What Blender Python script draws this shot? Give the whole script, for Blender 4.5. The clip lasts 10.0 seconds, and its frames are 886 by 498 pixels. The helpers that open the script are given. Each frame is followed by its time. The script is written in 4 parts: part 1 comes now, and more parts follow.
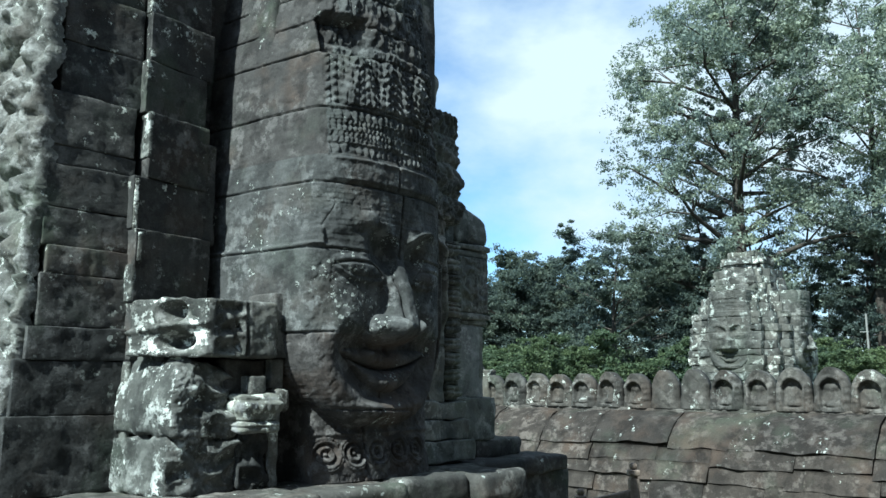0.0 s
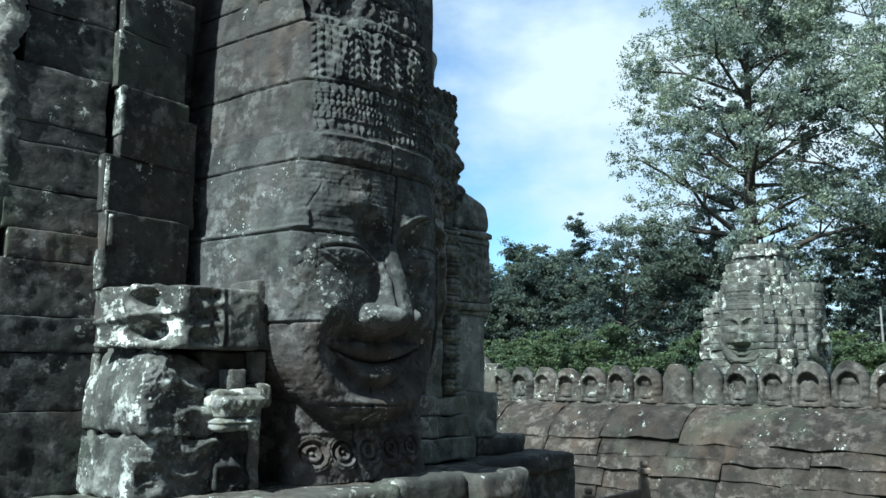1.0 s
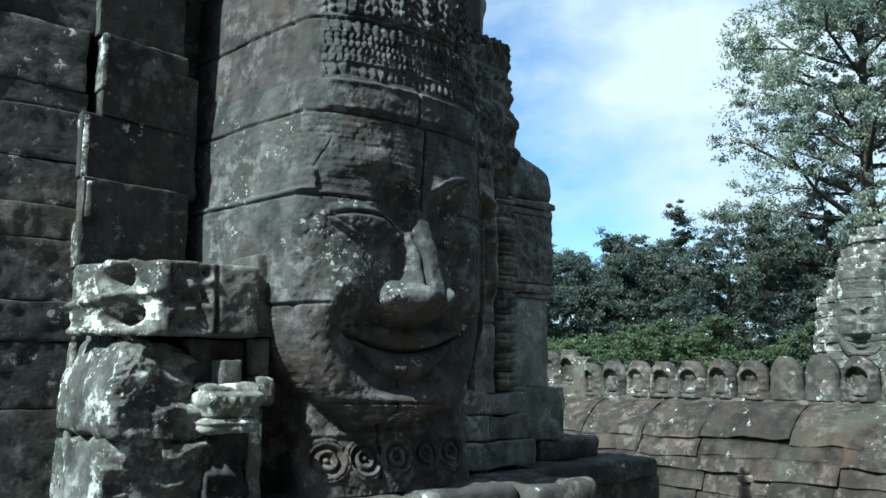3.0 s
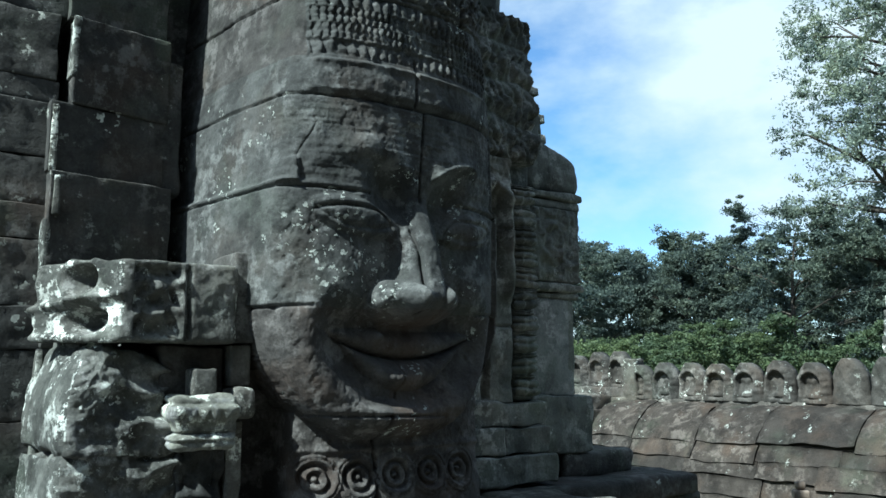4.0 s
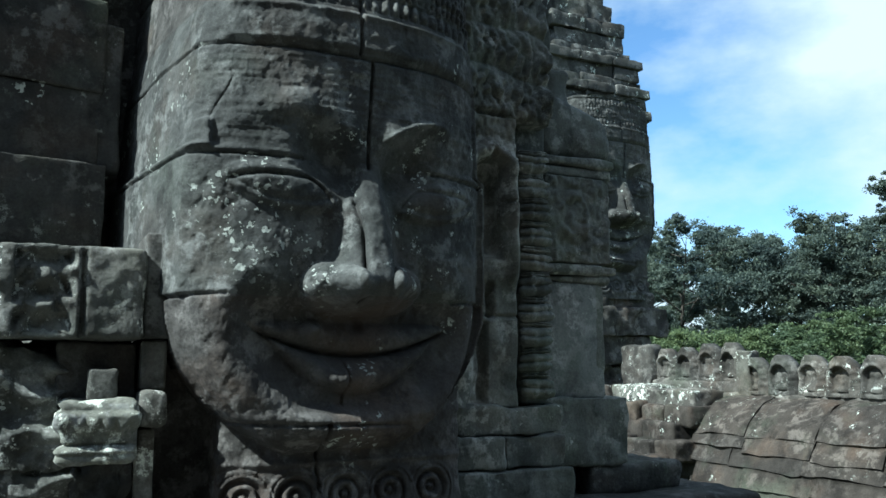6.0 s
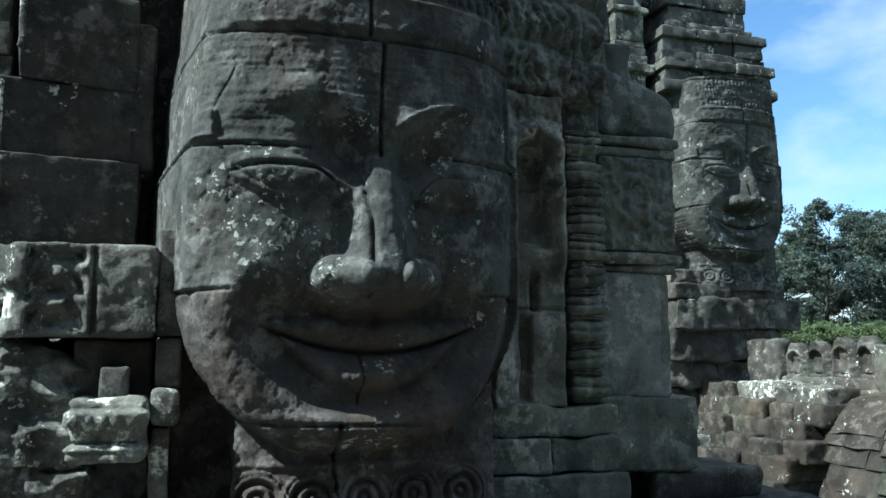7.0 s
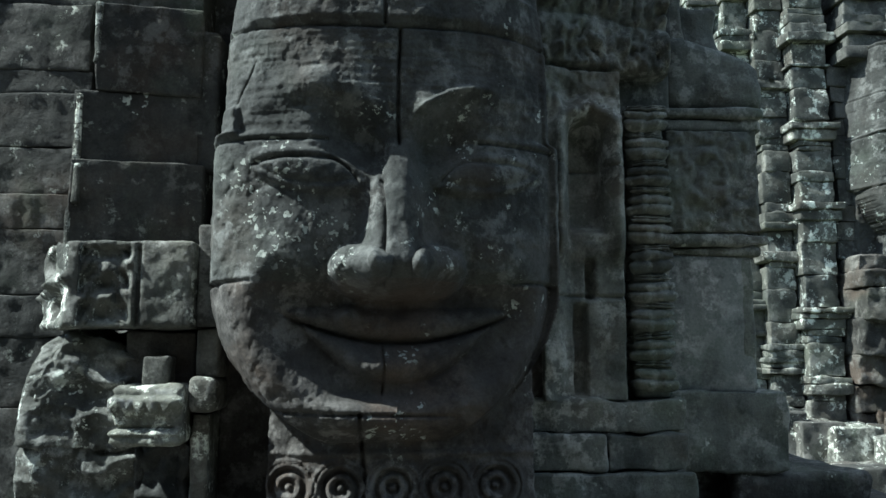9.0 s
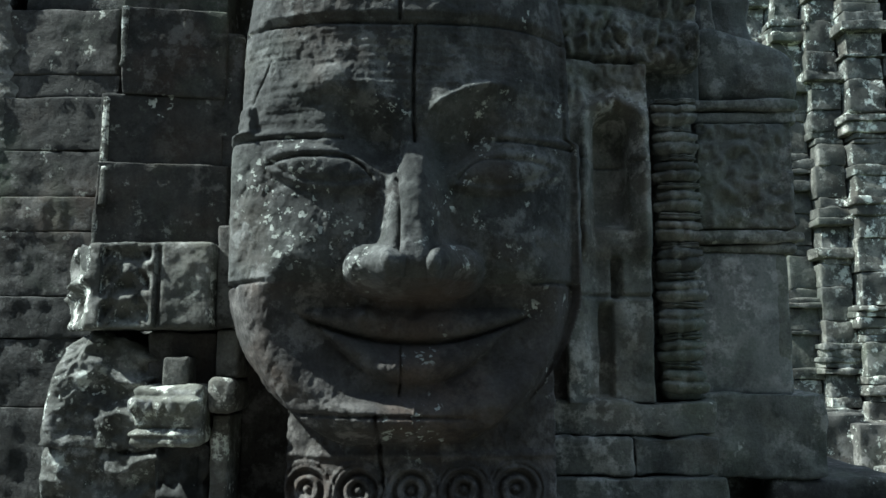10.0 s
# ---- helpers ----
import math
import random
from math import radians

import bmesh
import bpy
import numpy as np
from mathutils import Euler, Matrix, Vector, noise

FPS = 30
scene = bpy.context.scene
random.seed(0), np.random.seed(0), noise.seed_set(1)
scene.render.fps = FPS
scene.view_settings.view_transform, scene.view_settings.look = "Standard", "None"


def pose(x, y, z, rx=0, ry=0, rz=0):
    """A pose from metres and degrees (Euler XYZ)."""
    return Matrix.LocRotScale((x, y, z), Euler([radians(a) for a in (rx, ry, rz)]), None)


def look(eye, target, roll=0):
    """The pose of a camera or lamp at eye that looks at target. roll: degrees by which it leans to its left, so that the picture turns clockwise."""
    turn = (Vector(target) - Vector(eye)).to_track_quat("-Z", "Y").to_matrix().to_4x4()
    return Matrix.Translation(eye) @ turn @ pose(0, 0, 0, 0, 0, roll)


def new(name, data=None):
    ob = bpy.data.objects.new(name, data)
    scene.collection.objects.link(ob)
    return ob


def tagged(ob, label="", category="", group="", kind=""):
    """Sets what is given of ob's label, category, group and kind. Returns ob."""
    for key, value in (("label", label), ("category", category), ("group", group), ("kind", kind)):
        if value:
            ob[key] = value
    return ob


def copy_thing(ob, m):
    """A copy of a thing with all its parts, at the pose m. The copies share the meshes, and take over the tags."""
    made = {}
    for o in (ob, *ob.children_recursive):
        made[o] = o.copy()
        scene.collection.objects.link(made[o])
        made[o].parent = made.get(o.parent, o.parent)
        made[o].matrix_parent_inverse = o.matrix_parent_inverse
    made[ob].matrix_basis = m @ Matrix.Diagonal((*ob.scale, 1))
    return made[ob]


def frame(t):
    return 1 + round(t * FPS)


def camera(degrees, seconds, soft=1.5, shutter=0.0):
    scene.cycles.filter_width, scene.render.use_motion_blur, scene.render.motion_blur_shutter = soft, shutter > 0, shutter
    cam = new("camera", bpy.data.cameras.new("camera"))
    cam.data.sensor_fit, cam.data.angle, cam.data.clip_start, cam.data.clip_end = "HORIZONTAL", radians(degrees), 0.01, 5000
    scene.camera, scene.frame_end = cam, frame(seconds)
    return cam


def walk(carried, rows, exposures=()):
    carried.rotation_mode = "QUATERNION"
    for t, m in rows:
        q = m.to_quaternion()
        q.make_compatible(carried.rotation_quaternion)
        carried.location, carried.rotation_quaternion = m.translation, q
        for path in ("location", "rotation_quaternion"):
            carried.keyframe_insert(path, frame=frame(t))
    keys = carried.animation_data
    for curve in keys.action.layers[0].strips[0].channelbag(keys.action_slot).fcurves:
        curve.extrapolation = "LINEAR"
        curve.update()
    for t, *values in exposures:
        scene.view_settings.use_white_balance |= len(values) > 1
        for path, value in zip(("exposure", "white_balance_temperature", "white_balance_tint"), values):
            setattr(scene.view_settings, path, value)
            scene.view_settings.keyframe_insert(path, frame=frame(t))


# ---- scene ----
cam = camera(56.6, 10.0)
METRES, EYE, TILT, LEAN, TURN = 6.0, 1.6, 9.3, 0.0, 0.0
ROWS = [
    (0.0, 0.0, 0.0, 0.0, 0.0, 0.0, -0.0),
    (0.5, 0.0095, 0.0448, -0.0069, 0.09, -0.13, 0.0),
    (1.0, 0.0213, 0.0931, -0.0155, 0.68, -0.4, 0.1),
    (1.5, 0.0356, 0.1437, -0.0257, 1.82, -0.73, 0.28),
    (2.0, 0.0527, 0.196, -0.0372, 3.51, -0.76, 0.58),
    (2.5, 0.0722, 0.2506, -0.0474, 5.43, -0.71, 0.93),
    (4.0, 0.1424, 0.4193, -0.0632, 11.46, -0.48, 1.98),
    (4.5, 0.1707, 0.4741, -0.0681, 12.91, -0.51, 2.21),
    (5.0, 0.2014, 0.5266, -0.0746, 14.44, -0.69, 2.43),
    (6.5, 0.3057, 0.6742, -0.0958, 24.83, -0.48, 4.09),
    (7.0, 0.3425, 0.7175, -0.1023, 29.59, -0.31, 4.82),
    (7.5, 0.3744, 0.7526, -0.1082, 33.56, -0.21, 5.36),
    (8.0, 0.4031, 0.7808, -0.1134, 36.75, 0.03, 5.76),
    (8.5, 0.4287, 0.8038, -0.1191, 39.87, 0.34, 6.13),
    (9.0, 0.4521, 0.8231, -0.1247, 42.86, 0.67, 6.47),
    (9.5, 0.4641, 0.8375, -0.127, 45.09, 0.91, 6.72),
    (10.0, 0.4643, 0.8533, -0.128, 46.4, 1.02, 6.85),
]
walk(cam, [(t, pose(0, 0, EYE, TILT, LEAN, TURN) @ pose(METRES * x, METRES * y, METRES * z, 90 + pitch, roll, yaw)) for t, x, y, z, yaw, pitch, roll in ROWS],
     exposures=[(0.0, 1.06, 5500, -5.0), (6.0, 1.16, 5550, -5.0), (10.0, 1.26, 5750, -3.0)])

# ---- world, sun ----
SUN_AZ, SUN_EL = 7.0, 46.0          # degrees: the sun's turn in front of the tower's side, and its height
TURN_T = 46.8                        # the temple's axes against the walk's first heading
O_T = Vector((-0.71, 8.17, 0.0))
FRAME = Matrix.Translation(O_T) @ pose(0, 0, 0, 0, 0, TURN_T)   # temple axes: x along the face, y into the tower, z up

world = bpy.data.worlds.new("sky")
scene.world = world
world.use_nodes = True
wn, wl = world.node_tree.nodes, world.node_tree.links
wn.clear()
w_out, w_bg, w_sky = wn.new("ShaderNodeOutputWorld"), wn.new("ShaderNodeBackground"), wn.new("ShaderNodeTexSky")
to_sun = FRAME.to_3x3() @ Vector((-math.cos(radians(SUN_AZ)) * math.cos(radians(SUN_EL)), -math.sin(radians(SUN_AZ)) * math.cos(radians(SUN_EL)), math.sin(radians(SUN_EL))))
w_sky.sky_type, w_sky.sun_disc = "NISHITA", False
w_sky.sun_elevation, w_sky.sun_rotation = radians(SUN_EL), math.atan2(to_sun.x, to_sun.y)
w_sky.air_density, w_sky.dust_density, w_sky.ozone_density = 1.0, 0.6, 2.0
w_tc, w_map, w_n, w_ramp, w_mix = wn.new("ShaderNodeTexCoord"), wn.new("ShaderNodeMapping"), wn.new("ShaderNodeTexNoise"), wn.new("ShaderNodeValToRGB"), wn.new("ShaderNodeMixRGB")
w_map.inputs["Scale"].default_value = (1.6, 1.6, 3.0)
w_map.inputs["Location"].default_value = (0.35, 0.2, 0.95)
w_n.inputs["Scale"].default_value, w_n.inputs["Detail"].default_value, w_n.inputs["Roughness"].default_value = 1.5, 8.0, 0.56
w_ramp.color_ramp.elements[0].position, w_ramp.color_ramp.elements[1].position = 0.38, 0.60
w_mix.inputs["Color2"].default_value = (7.0, 7.25, 7.6, 1)
wl.new(w_tc.outputs["Generated"], w_map.inputs["Vector"])
wl.new(w_map.outputs["Vector"], w_n.inputs["Vector"])
wl.new(w_n.outputs["Fac"], w_ramp.inputs["Fac"])
wl.new(w_ramp.outputs["Color"], w_mix.inputs["Fac"])
w_blue = wn.new("ShaderNodeMixRGB")
w_blue.blend_type, w_blue.inputs["Fac"].default_value, w_blue.inputs["Color2"].default_value = "MULTIPLY", 1.0, (1.28, 1.4, 1.52, 1)
wl.new(w_sky.outputs["Color"], w_blue.inputs["Color1"])
wl.new(w_blue.outputs["Color"], w_mix.inputs["Color1"])
wl.new(w_mix.outputs["Color"], w_bg.inputs["Color"])
w_bg.inputs["Strength"].default_value = 0.064
wl.new(w_bg.outputs["Background"], w_out.inputs["Surface"])

sun = new("sun", bpy.data.lights.new("sun", "SUN"))
sun.data.energy, sun.data.angle, sun.data.color = 5.0, radians(0.6), (1.0, 0.96, 0.88)
sun.matrix_world = look(to_sun * 60, (0, 0, 0))


# ---- materials ----
def mat_nodes(name, rough=0.9):
    m = bpy.data.materials.new(name)
    m.use_nodes = True
    b = m.node_tree.nodes["Principled BSDF"]
    b.inputs["Roughness"].default_value = rough
    b.inputs["Specular IOR Level"].default_value = 0.25
    return m, m.node_tree.nodes, m.node_tree.links, b


def noise_tex(nodes, links, vec, scale, detail=5.0, rough=0.6):
    n = nodes.new("ShaderNodeTexNoise")
    n.inputs["Scale"].default_value, n.inputs["Detail"].default_value, n.inputs["Roughness"].default_value = scale, detail, rough
    links.new(vec, n.inputs["Vector"])
    return n.outputs["Fac"]


def ramp(nodes, links, fac, lo, hi, c0=(0, 0, 0, 1), c1=(1, 1, 1, 1)):
    r = nodes.new("ShaderNodeValToRGB")
    r.color_ramp.elements[0].position, r.color_ramp.elements[1].position = lo, hi
    r.color_ramp.elements[0].color, r.color_ramp.elements[1].color = c0, c1
    links.new(fac, r.inputs["Fac"])
    return r.outputs["Color"]


def mixc(nodes, links, fac, a, b, mode="MIX"):
    x = nodes.new("ShaderNodeMixRGB")
    x.blend_type = mode
    for sock, v in (("Fac", fac), ("Color1", a), ("Color2", b)):
        if isinstance(v, (int, float)):
            x.inputs[sock].default_value = v
        elif isinstance(v, tuple):
            x.inputs[sock].default_value = (*v, 1)
        else:
            links.new(v, x.inputs[sock])
    return x.outputs["Color"]


def stone(name, dark, light, lichen=0.5, lichen_col=(0.55, 0.58, 0.53), scale=1.0, green=0.25, brown=0.25, bump=0.5, spots=0.5, patch=None, dots=15):
    """Weathered sandstone: two greys in patches, black streaks that run down, brown and green growth, pale lichen in blots and dots."""
    m, nd, lk, b = mat_nodes(name)
    geo = nd.new("ShaderNodeNewGeometry")
    info = nd.new("ShaderNodeObjectInfo")
    pos = geo.outputs["Position"]
    base = mixc(nd, lk, ramp(nd, lk, noise_tex(nd, lk, pos, 2.2 * scale, 7, 0.62), 0.36, 0.66), dark, light)
    # streaks
    mp = nd.new("ShaderNodeMapping")
    mp.inputs["Scale"].default_value = (5 * scale, 5 * scale, 0.7 * scale)
    lk.new(pos, mp.inputs["Vector"])
    streak = ramp(nd, lk, noise_tex(nd, lk, mp.outputs["Vector"], 1.0, 5, 0.6), 0.42, 0.68)
    base = mixc(nd, lk, mixc(nd, lk, 1.0, streak, (0.55, 0.55, 0.55), "MULTIPLY"), base, tuple(0.55 * c for c in dark))
    gr = ramp(nd, lk, noise_tex(nd, lk, pos, 1.3 * scale, 4, 0.55), 0.52, 0.70)
    base = mixc(nd, lk, mixc(nd, lk, 1.0, gr, (green,) * 3, "MULTIPLY"), base, (0.11, 0.15, 0.10))
    mp2 = nd.new("ShaderNodeMapping")
    mp2.inputs["Location"].default_value = (7.3, 2.1, 4.4)
    lk.new(pos, mp2.inputs["Vector"])
    br = ramp(nd, lk, noise_tex(nd, lk, mp2.outputs["Vector"], 1.7 * scale, 4, 0.55), 0.50, 0.68)
    base = mixc(nd, lk, mixc(nd, lk, 1.0, br, (brown,) * 3, "MULTIPLY"), base, (0.13, 0.085, 0.06))
    # grey crust in hard-edged patches
    mp3 = nd.new("ShaderNodeMapping")
    mp3.inputs["Location"].default_value = (3.7, 9.2, 1.4)
    lk.new(pos, mp3.inputs["Vector"])
    crust = ramp(nd, lk, noise_tex(nd, lk, mp3.outputs["Vector"], 6.5 * scale, 9, 0.70), 0.50, 0.58)
    carea = ramp(nd, lk, noise_tex(nd, lk, mp3.outputs["Vector"], 1.4 * scale, 3, 0.55), 0.42, 0.58, (0.08, 0.08, 0.08, 1), (0.75, 0.75, 0.75, 1))
    base = mixc(nd, lk, mixc(nd, lk, 1.0, crust, carea, "MULTIPLY"), base, tuple(min(0.34, 1.75 * c + 0.02) for c in light))
    black = ramp(nd, lk, noise_tex(nd, lk, mp3.outputs["Vector"], 3.1 * scale, 8, 0.68), 0.52, 0.62)
    base = mixc(nd, lk, mixc(nd, lk, 1.0, black, (0.7, 0.7, 0.7), "MULTIPLY"), base, tuple(0.45 * c for c in dark))
    # lichen blots
    blot = ramp(nd, lk, noise_tex(nd, lk, mp2.outputs["Vector"], 6.5 * scale, 11, 0.74), 0.67 - 0.15 * lichen, 0.71 - 0.14 * lichen)
    area = ramp(nd, lk, noise_tex(nd, lk, pos, 0.9 * scale, 3, 0.5), 0.60 - 0.25 * lichen, 0.72 - 0.2 * lichen)
    blot = mixc(nd, lk, 1.0, blot, area, "MULTIPLY")
    base = mixc(nd, lk, blot, base, lichen_col)
    # round dots
    vo = nd.new("ShaderNodeTexVoronoi")
    vo.inputs["Scale"].default_value = dots * scale
    vo.inputs["Randomness"].default_value = 1.0
    wob = nd.new("ShaderNodeTexNoise")
    wob.inputs["Scale"].default_value = 30 * scale
    lk.new(pos, wob.inputs["Vector"])
    add = nd.new("ShaderNodeMixRGB")
    add.blend_type = "ADD"
    add.inputs["Fac"].default_value = 0.09 / scale
    lk.new(pos, add.inputs["Color1"])
    lk.new(wob.outputs["Color"], add.inputs["Color2"])
    lk.new(add.outputs["Color"], vo.inputs["Vector"])
    where = ramp(nd, lk, noise_tex(nd, lk, mp2.outputs["Vector"], 2.0 * scale, 3, 0.6), 0.70 - 0.2 * spots, 0.76 - 0.2 * spots)
    if patch:
        # a colony of dots round one place of the stone
        off = nd.new("ShaderNodeVectorMath")
        off.operation, off.inputs[1].default_value = "DISTANCE", patch[0]
        lk.new(pos, off.inputs[0])
        near = nd.new("ShaderNodeMath")
        near.operation, near.inputs[1].default_value, near.inputs[2].default_value = "MULTIPLY_ADD", -1.0 / patch[1], 0.62
        lk.new(off.outputs["Value"], near.inputs[0])
        grow = nd.new("ShaderNodeMath")
        grow.operation = "ADD"
        lk.new(near.outputs["Value"], grow.inputs[0])
        lk.new(noise_tex(nd, lk, pos, 4.5 * scale, 4, 0.6), grow.inputs[1])
        where = mixc(nd, lk, 1.0, where, ramp(nd, lk, grow.outputs["Value"], 0.62, 0.74), "LIGHTEN")
    sep = nd.new("ShaderNodeSeparateColor")
    lk.new(vo.outputs["Color"], sep.inputs["Color"])
    pick = ramp(nd, lk, sep.outputs["Red"], 0.25, 0.30)
    rad = nd.new("ShaderNodeMath")
    rad.operation, rad.inputs[1].default_value, rad.inputs[2].default_value = "MULTIPLY_ADD", -0.42, 0.5
    lk.new(sep.outputs["Green"], rad.inputs[0])
    dsum = nd.new("ShaderNodeMath")
    dsum.operation = "ADD"
    lk.new(rad.outputs["Value"], dsum.inputs[0])
    lk.new(vo.outputs["Distance"], dsum.inputs[1])
    dot = ramp(nd, lk, dsum.outputs["Value"], 0.50, 0.58, (1, 1, 1, 1), (0, 0, 0, 1))
    dot = mixc(nd, lk, 1.0, mixc(nd, lk, 1.0, dot, where, "MULTIPLY"), pick, "MULTIPLY")
    base = mixc(nd, lk, mixc(nd, lk, 1.0, dot, (0.74, 0.74, 0.74), "MULTIPLY"), base, lichen_col)
    # grain and the difference from stone to stone
    fine = ramp(nd, lk, noise_tex(nd, lk, pos, 55 * scale, 4, 0.7), 0.25, 0.75, (0.72, 0.72, 0.72, 1), (1.25, 1.25, 1.25, 1))
    base = mixc(nd, lk, 1.0, base, fine, "MULTIPLY")
    each = ramp(nd, lk, info.outputs["Random"], 0.0, 1.0, (0.75, 0.76, 0.77, 1), (1.2, 1.17, 1.14, 1))
    base = mixc(nd, lk, 1.0, base, each, "MULTIPLY")
    lk.new(base, b.inputs["Base Color"])
    b1, b2 = nd.new("ShaderNodeBump"), nd.new("ShaderNodeBump")
    b1.inputs["Strength"].default_value, b1.inputs["Distance"].default_value = bump, 0.03 / scale
    b2.inputs["Strength"].default_value, b2.inputs["Distance"].default_value = 0.8 * bump, 0.008 / scale
    lk.new(noise_tex(nd, lk, pos, 9 * scale, 8, 0.65), b1.inputs["Height"])
    lk.new(noise_tex(nd, lk, pos, 70 * scale, 5, 0.7), b2.inputs["Height"])
    lk.new(b1.outputs["Normal"], b2.inputs["Normal"])
    lk.new(b2.outputs["Normal"], b.inputs["Normal"])
    return m


CHEEK = tuple(FRAME @ Vector((-0.62, -0.24, 2.48)))
M_HEAD = stone("head_sandstone", (0.052, 0.053, 0.052), (0.106, 0.107, 0.103), 0.40, green=0.15, brown=0.2, spots=0.56, bump=0.6, patch=(CHEEK, 0.70), dots=21)
M_JAW = stone("jaw_sandstone", (0.056, 0.051, 0.049), (0.100, 0.093, 0.088), 0.25, green=0.05, brown=0.4, spots=0.46, bump=0.6, dots=20)
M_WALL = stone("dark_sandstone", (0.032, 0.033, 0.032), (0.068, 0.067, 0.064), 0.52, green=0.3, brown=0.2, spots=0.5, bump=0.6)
M_PALE = stone("lichened_sandstone", (0.055, 0.057, 0.052), (0.150, 0.152, 0.136), 0.98, (0.64, 0.67, 0.62), green=0.3, brown=0.1, spots=0.5, bump=0.7)
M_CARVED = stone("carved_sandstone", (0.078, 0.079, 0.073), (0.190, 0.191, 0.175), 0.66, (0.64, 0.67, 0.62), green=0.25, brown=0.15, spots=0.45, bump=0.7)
M_CAP = stone("pale_capital_sandstone", (0.15, 0.15, 0.13), (0.33, 0.33, 0.28), 0.9, (0.70, 0.72, 0.64), green=0.1, brown=0.15, spots=0.4, bump=0.6)
# more white than carved_sandstone: lichen, and partly sunlight put into the colour
M_SUN_CRUST = stone("sunlit_white_crust_sandstone", (0.046, 0.048, 0.045), (0.120, 0.123, 0.112), 0.96, (0.74, 0.77, 0.72), green=0.25, brown=0.05, spots=0.6, bump=0.6)
M_SIDE = stone("smooth_brown_sandstone", (0.048, 0.045, 0.043), (0.080, 0.075, 0.071), 0.25, green=0.15, brown=0.35, spots=0.3, bump=0.3)
M_WING = stone("shaded_sandstone", (0.086, 0.092, 0.087), (0.184, 0.190, 0.173), 0.25, green=0.35, brown=0.25, spots=0.3)
M_PANEL = stone("plain_panel_sandstone", (0.115, 0.125, 0.125), (0.20, 0.21, 0.21), 0.1, green=0.2, brown=0.1, spots=0.1, bump=0.25)
M_ROOF = stone("roof_sandstone", (0.026, 0.022, 0.019), (0.052, 0.044, 0.038), 0.42, scale=0.6, green=0.2, brown=0.25, bump=0.8, spots=0.3)
M_CREST = stone("crest_sandstone", (0.043, 0.040, 0.036), (0.090, 0.084, 0.076), 0.60, scale=0.5, green=0.2, brown=0.25, spots=0.5)
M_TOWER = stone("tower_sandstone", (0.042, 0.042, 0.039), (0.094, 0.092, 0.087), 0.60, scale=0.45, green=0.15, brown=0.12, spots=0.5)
M_ROCK = stone("seat_sandstone", (0.038, 0.036, 0.033), (0.082, 0.078, 0.072), 0.40, scale=0.45, green=0.1, brown=0.3, spots=0.3, bump=0.8)
M_FAR = stone("far_tower_sandstone", (0.050, 0.051, 0.046), (0.130, 0.129, 0.116), 0.82, scale=0.4, green=0.2, brown=0.1, spots=0.6)
M_LEDGE = stone("ledge_sandstone", (0.050, 0.048, 0.044), (0.105, 0.10, 0.09), 0.4, green=0.25, brown=0.3)
M_TERR = stone("terrace_sandstone", (0.062, 0.060, 0.055), (0.128, 0.125, 0.112), 0.4, green=0.25, brown=0.2)


def plain(name, c0, c1, scale, rough=0.9, bump=0.3):
    m, nd, lk, b = mat_nodes(name, rough)
    geo = nd.new("ShaderNodeNewGeometry")
    info = nd.new("ShaderNodeObjectInfo")
    c = mixc(nd, lk, ramp(nd, lk, noise_tex(nd, lk, geo.outputs["Position"], scale, 6, 0.65), 0.32, 0.68), c0, c1)
    c = mixc(nd, lk, 1.0, c, ramp(nd, lk, info.outputs["Random"], 0, 1, (0.8, 0.8, 0.8, 1), (1.2, 1.2, 1.15, 1)), "MULTIPLY")
    lk.new(c, b.inputs["Base Color"])
    bp = nd.new("ShaderNodeBump")
    bp.inputs["Strength"].default_value, bp.inputs["Distance"].default_value = bump, 0.1 / scale
    lk.new(noise_tex(nd, lk, geo.outputs["Position"], scale * 4, 5, 0.6), bp.inputs["Height"])
    lk.new(bp.outputs["Normal"], b.inputs["Normal"])
    return m


def leafy(name, c0, c1):
    m, nd, lk, b = mat_nodes(name, 0.55)
    geo = nd.new("ShaderNodeNewGeometry")
    c = mixc(nd, lk, geo.outputs["Random Per Island"], c0, c1)
    big = ramp(nd, lk, noise_tex(nd, lk, geo.outputs["Position"], 0.22, 3, 0.5), 0.35, 0.65, (0.7, 0.75, 0.8, 1), (1.25, 1.2, 1.0, 1))
    col = mixc(nd, lk, 1.0, c, big, "MULTIPLY")
    lk.new(col, b.inputs["Base Color"])
    tr, mx, out = nd.new("ShaderNodeBsdfTranslucent"), nd.new("ShaderNodeMixShader"), nd["Material Output"]
    lk.new(col, tr.inputs["Color"])
    mx.inputs["Fac"].default_value = 0.45
    lk.new(b.outputs["BSDF"], mx.inputs[1])
    lk.new(tr.outputs["BSDF"], mx.inputs[2])
    lk.new(mx.outputs["Shader"], out.inputs["Surface"])
    return m


M_BARK2 = plain("dark_bark", (0.035, 0.03, 0.026), (0.08, 0.07, 0.06), 3.0)
M_LEAF = leafy("grey_green_leaves", (0.145, 0.18, 0.16), (0.30, 0.345, 0.305))
M_LEAF2 = leafy("forest_leaves", (0.070, 0.092, 0.084), (0.128, 0.158, 0.138))
M_LEAF3 = leafy("bush_leaves", (0.070, 0.100, 0.058), (0.125, 0.165, 0.090))
M_GROUND = plain("grass_ground", (0.05, 0.07, 0.03), (0.11, 0.12, 0.06), 0.6)
M_WOOD = plain("weathered_wood", (0.13, 0.10, 0.08), (0.25, 0.20, 0.17), 14.0)
M_POLE = plain("concrete_pole", (0.16, 0.16, 0.15), (0.24, 0.24, 0.23), 3.0)


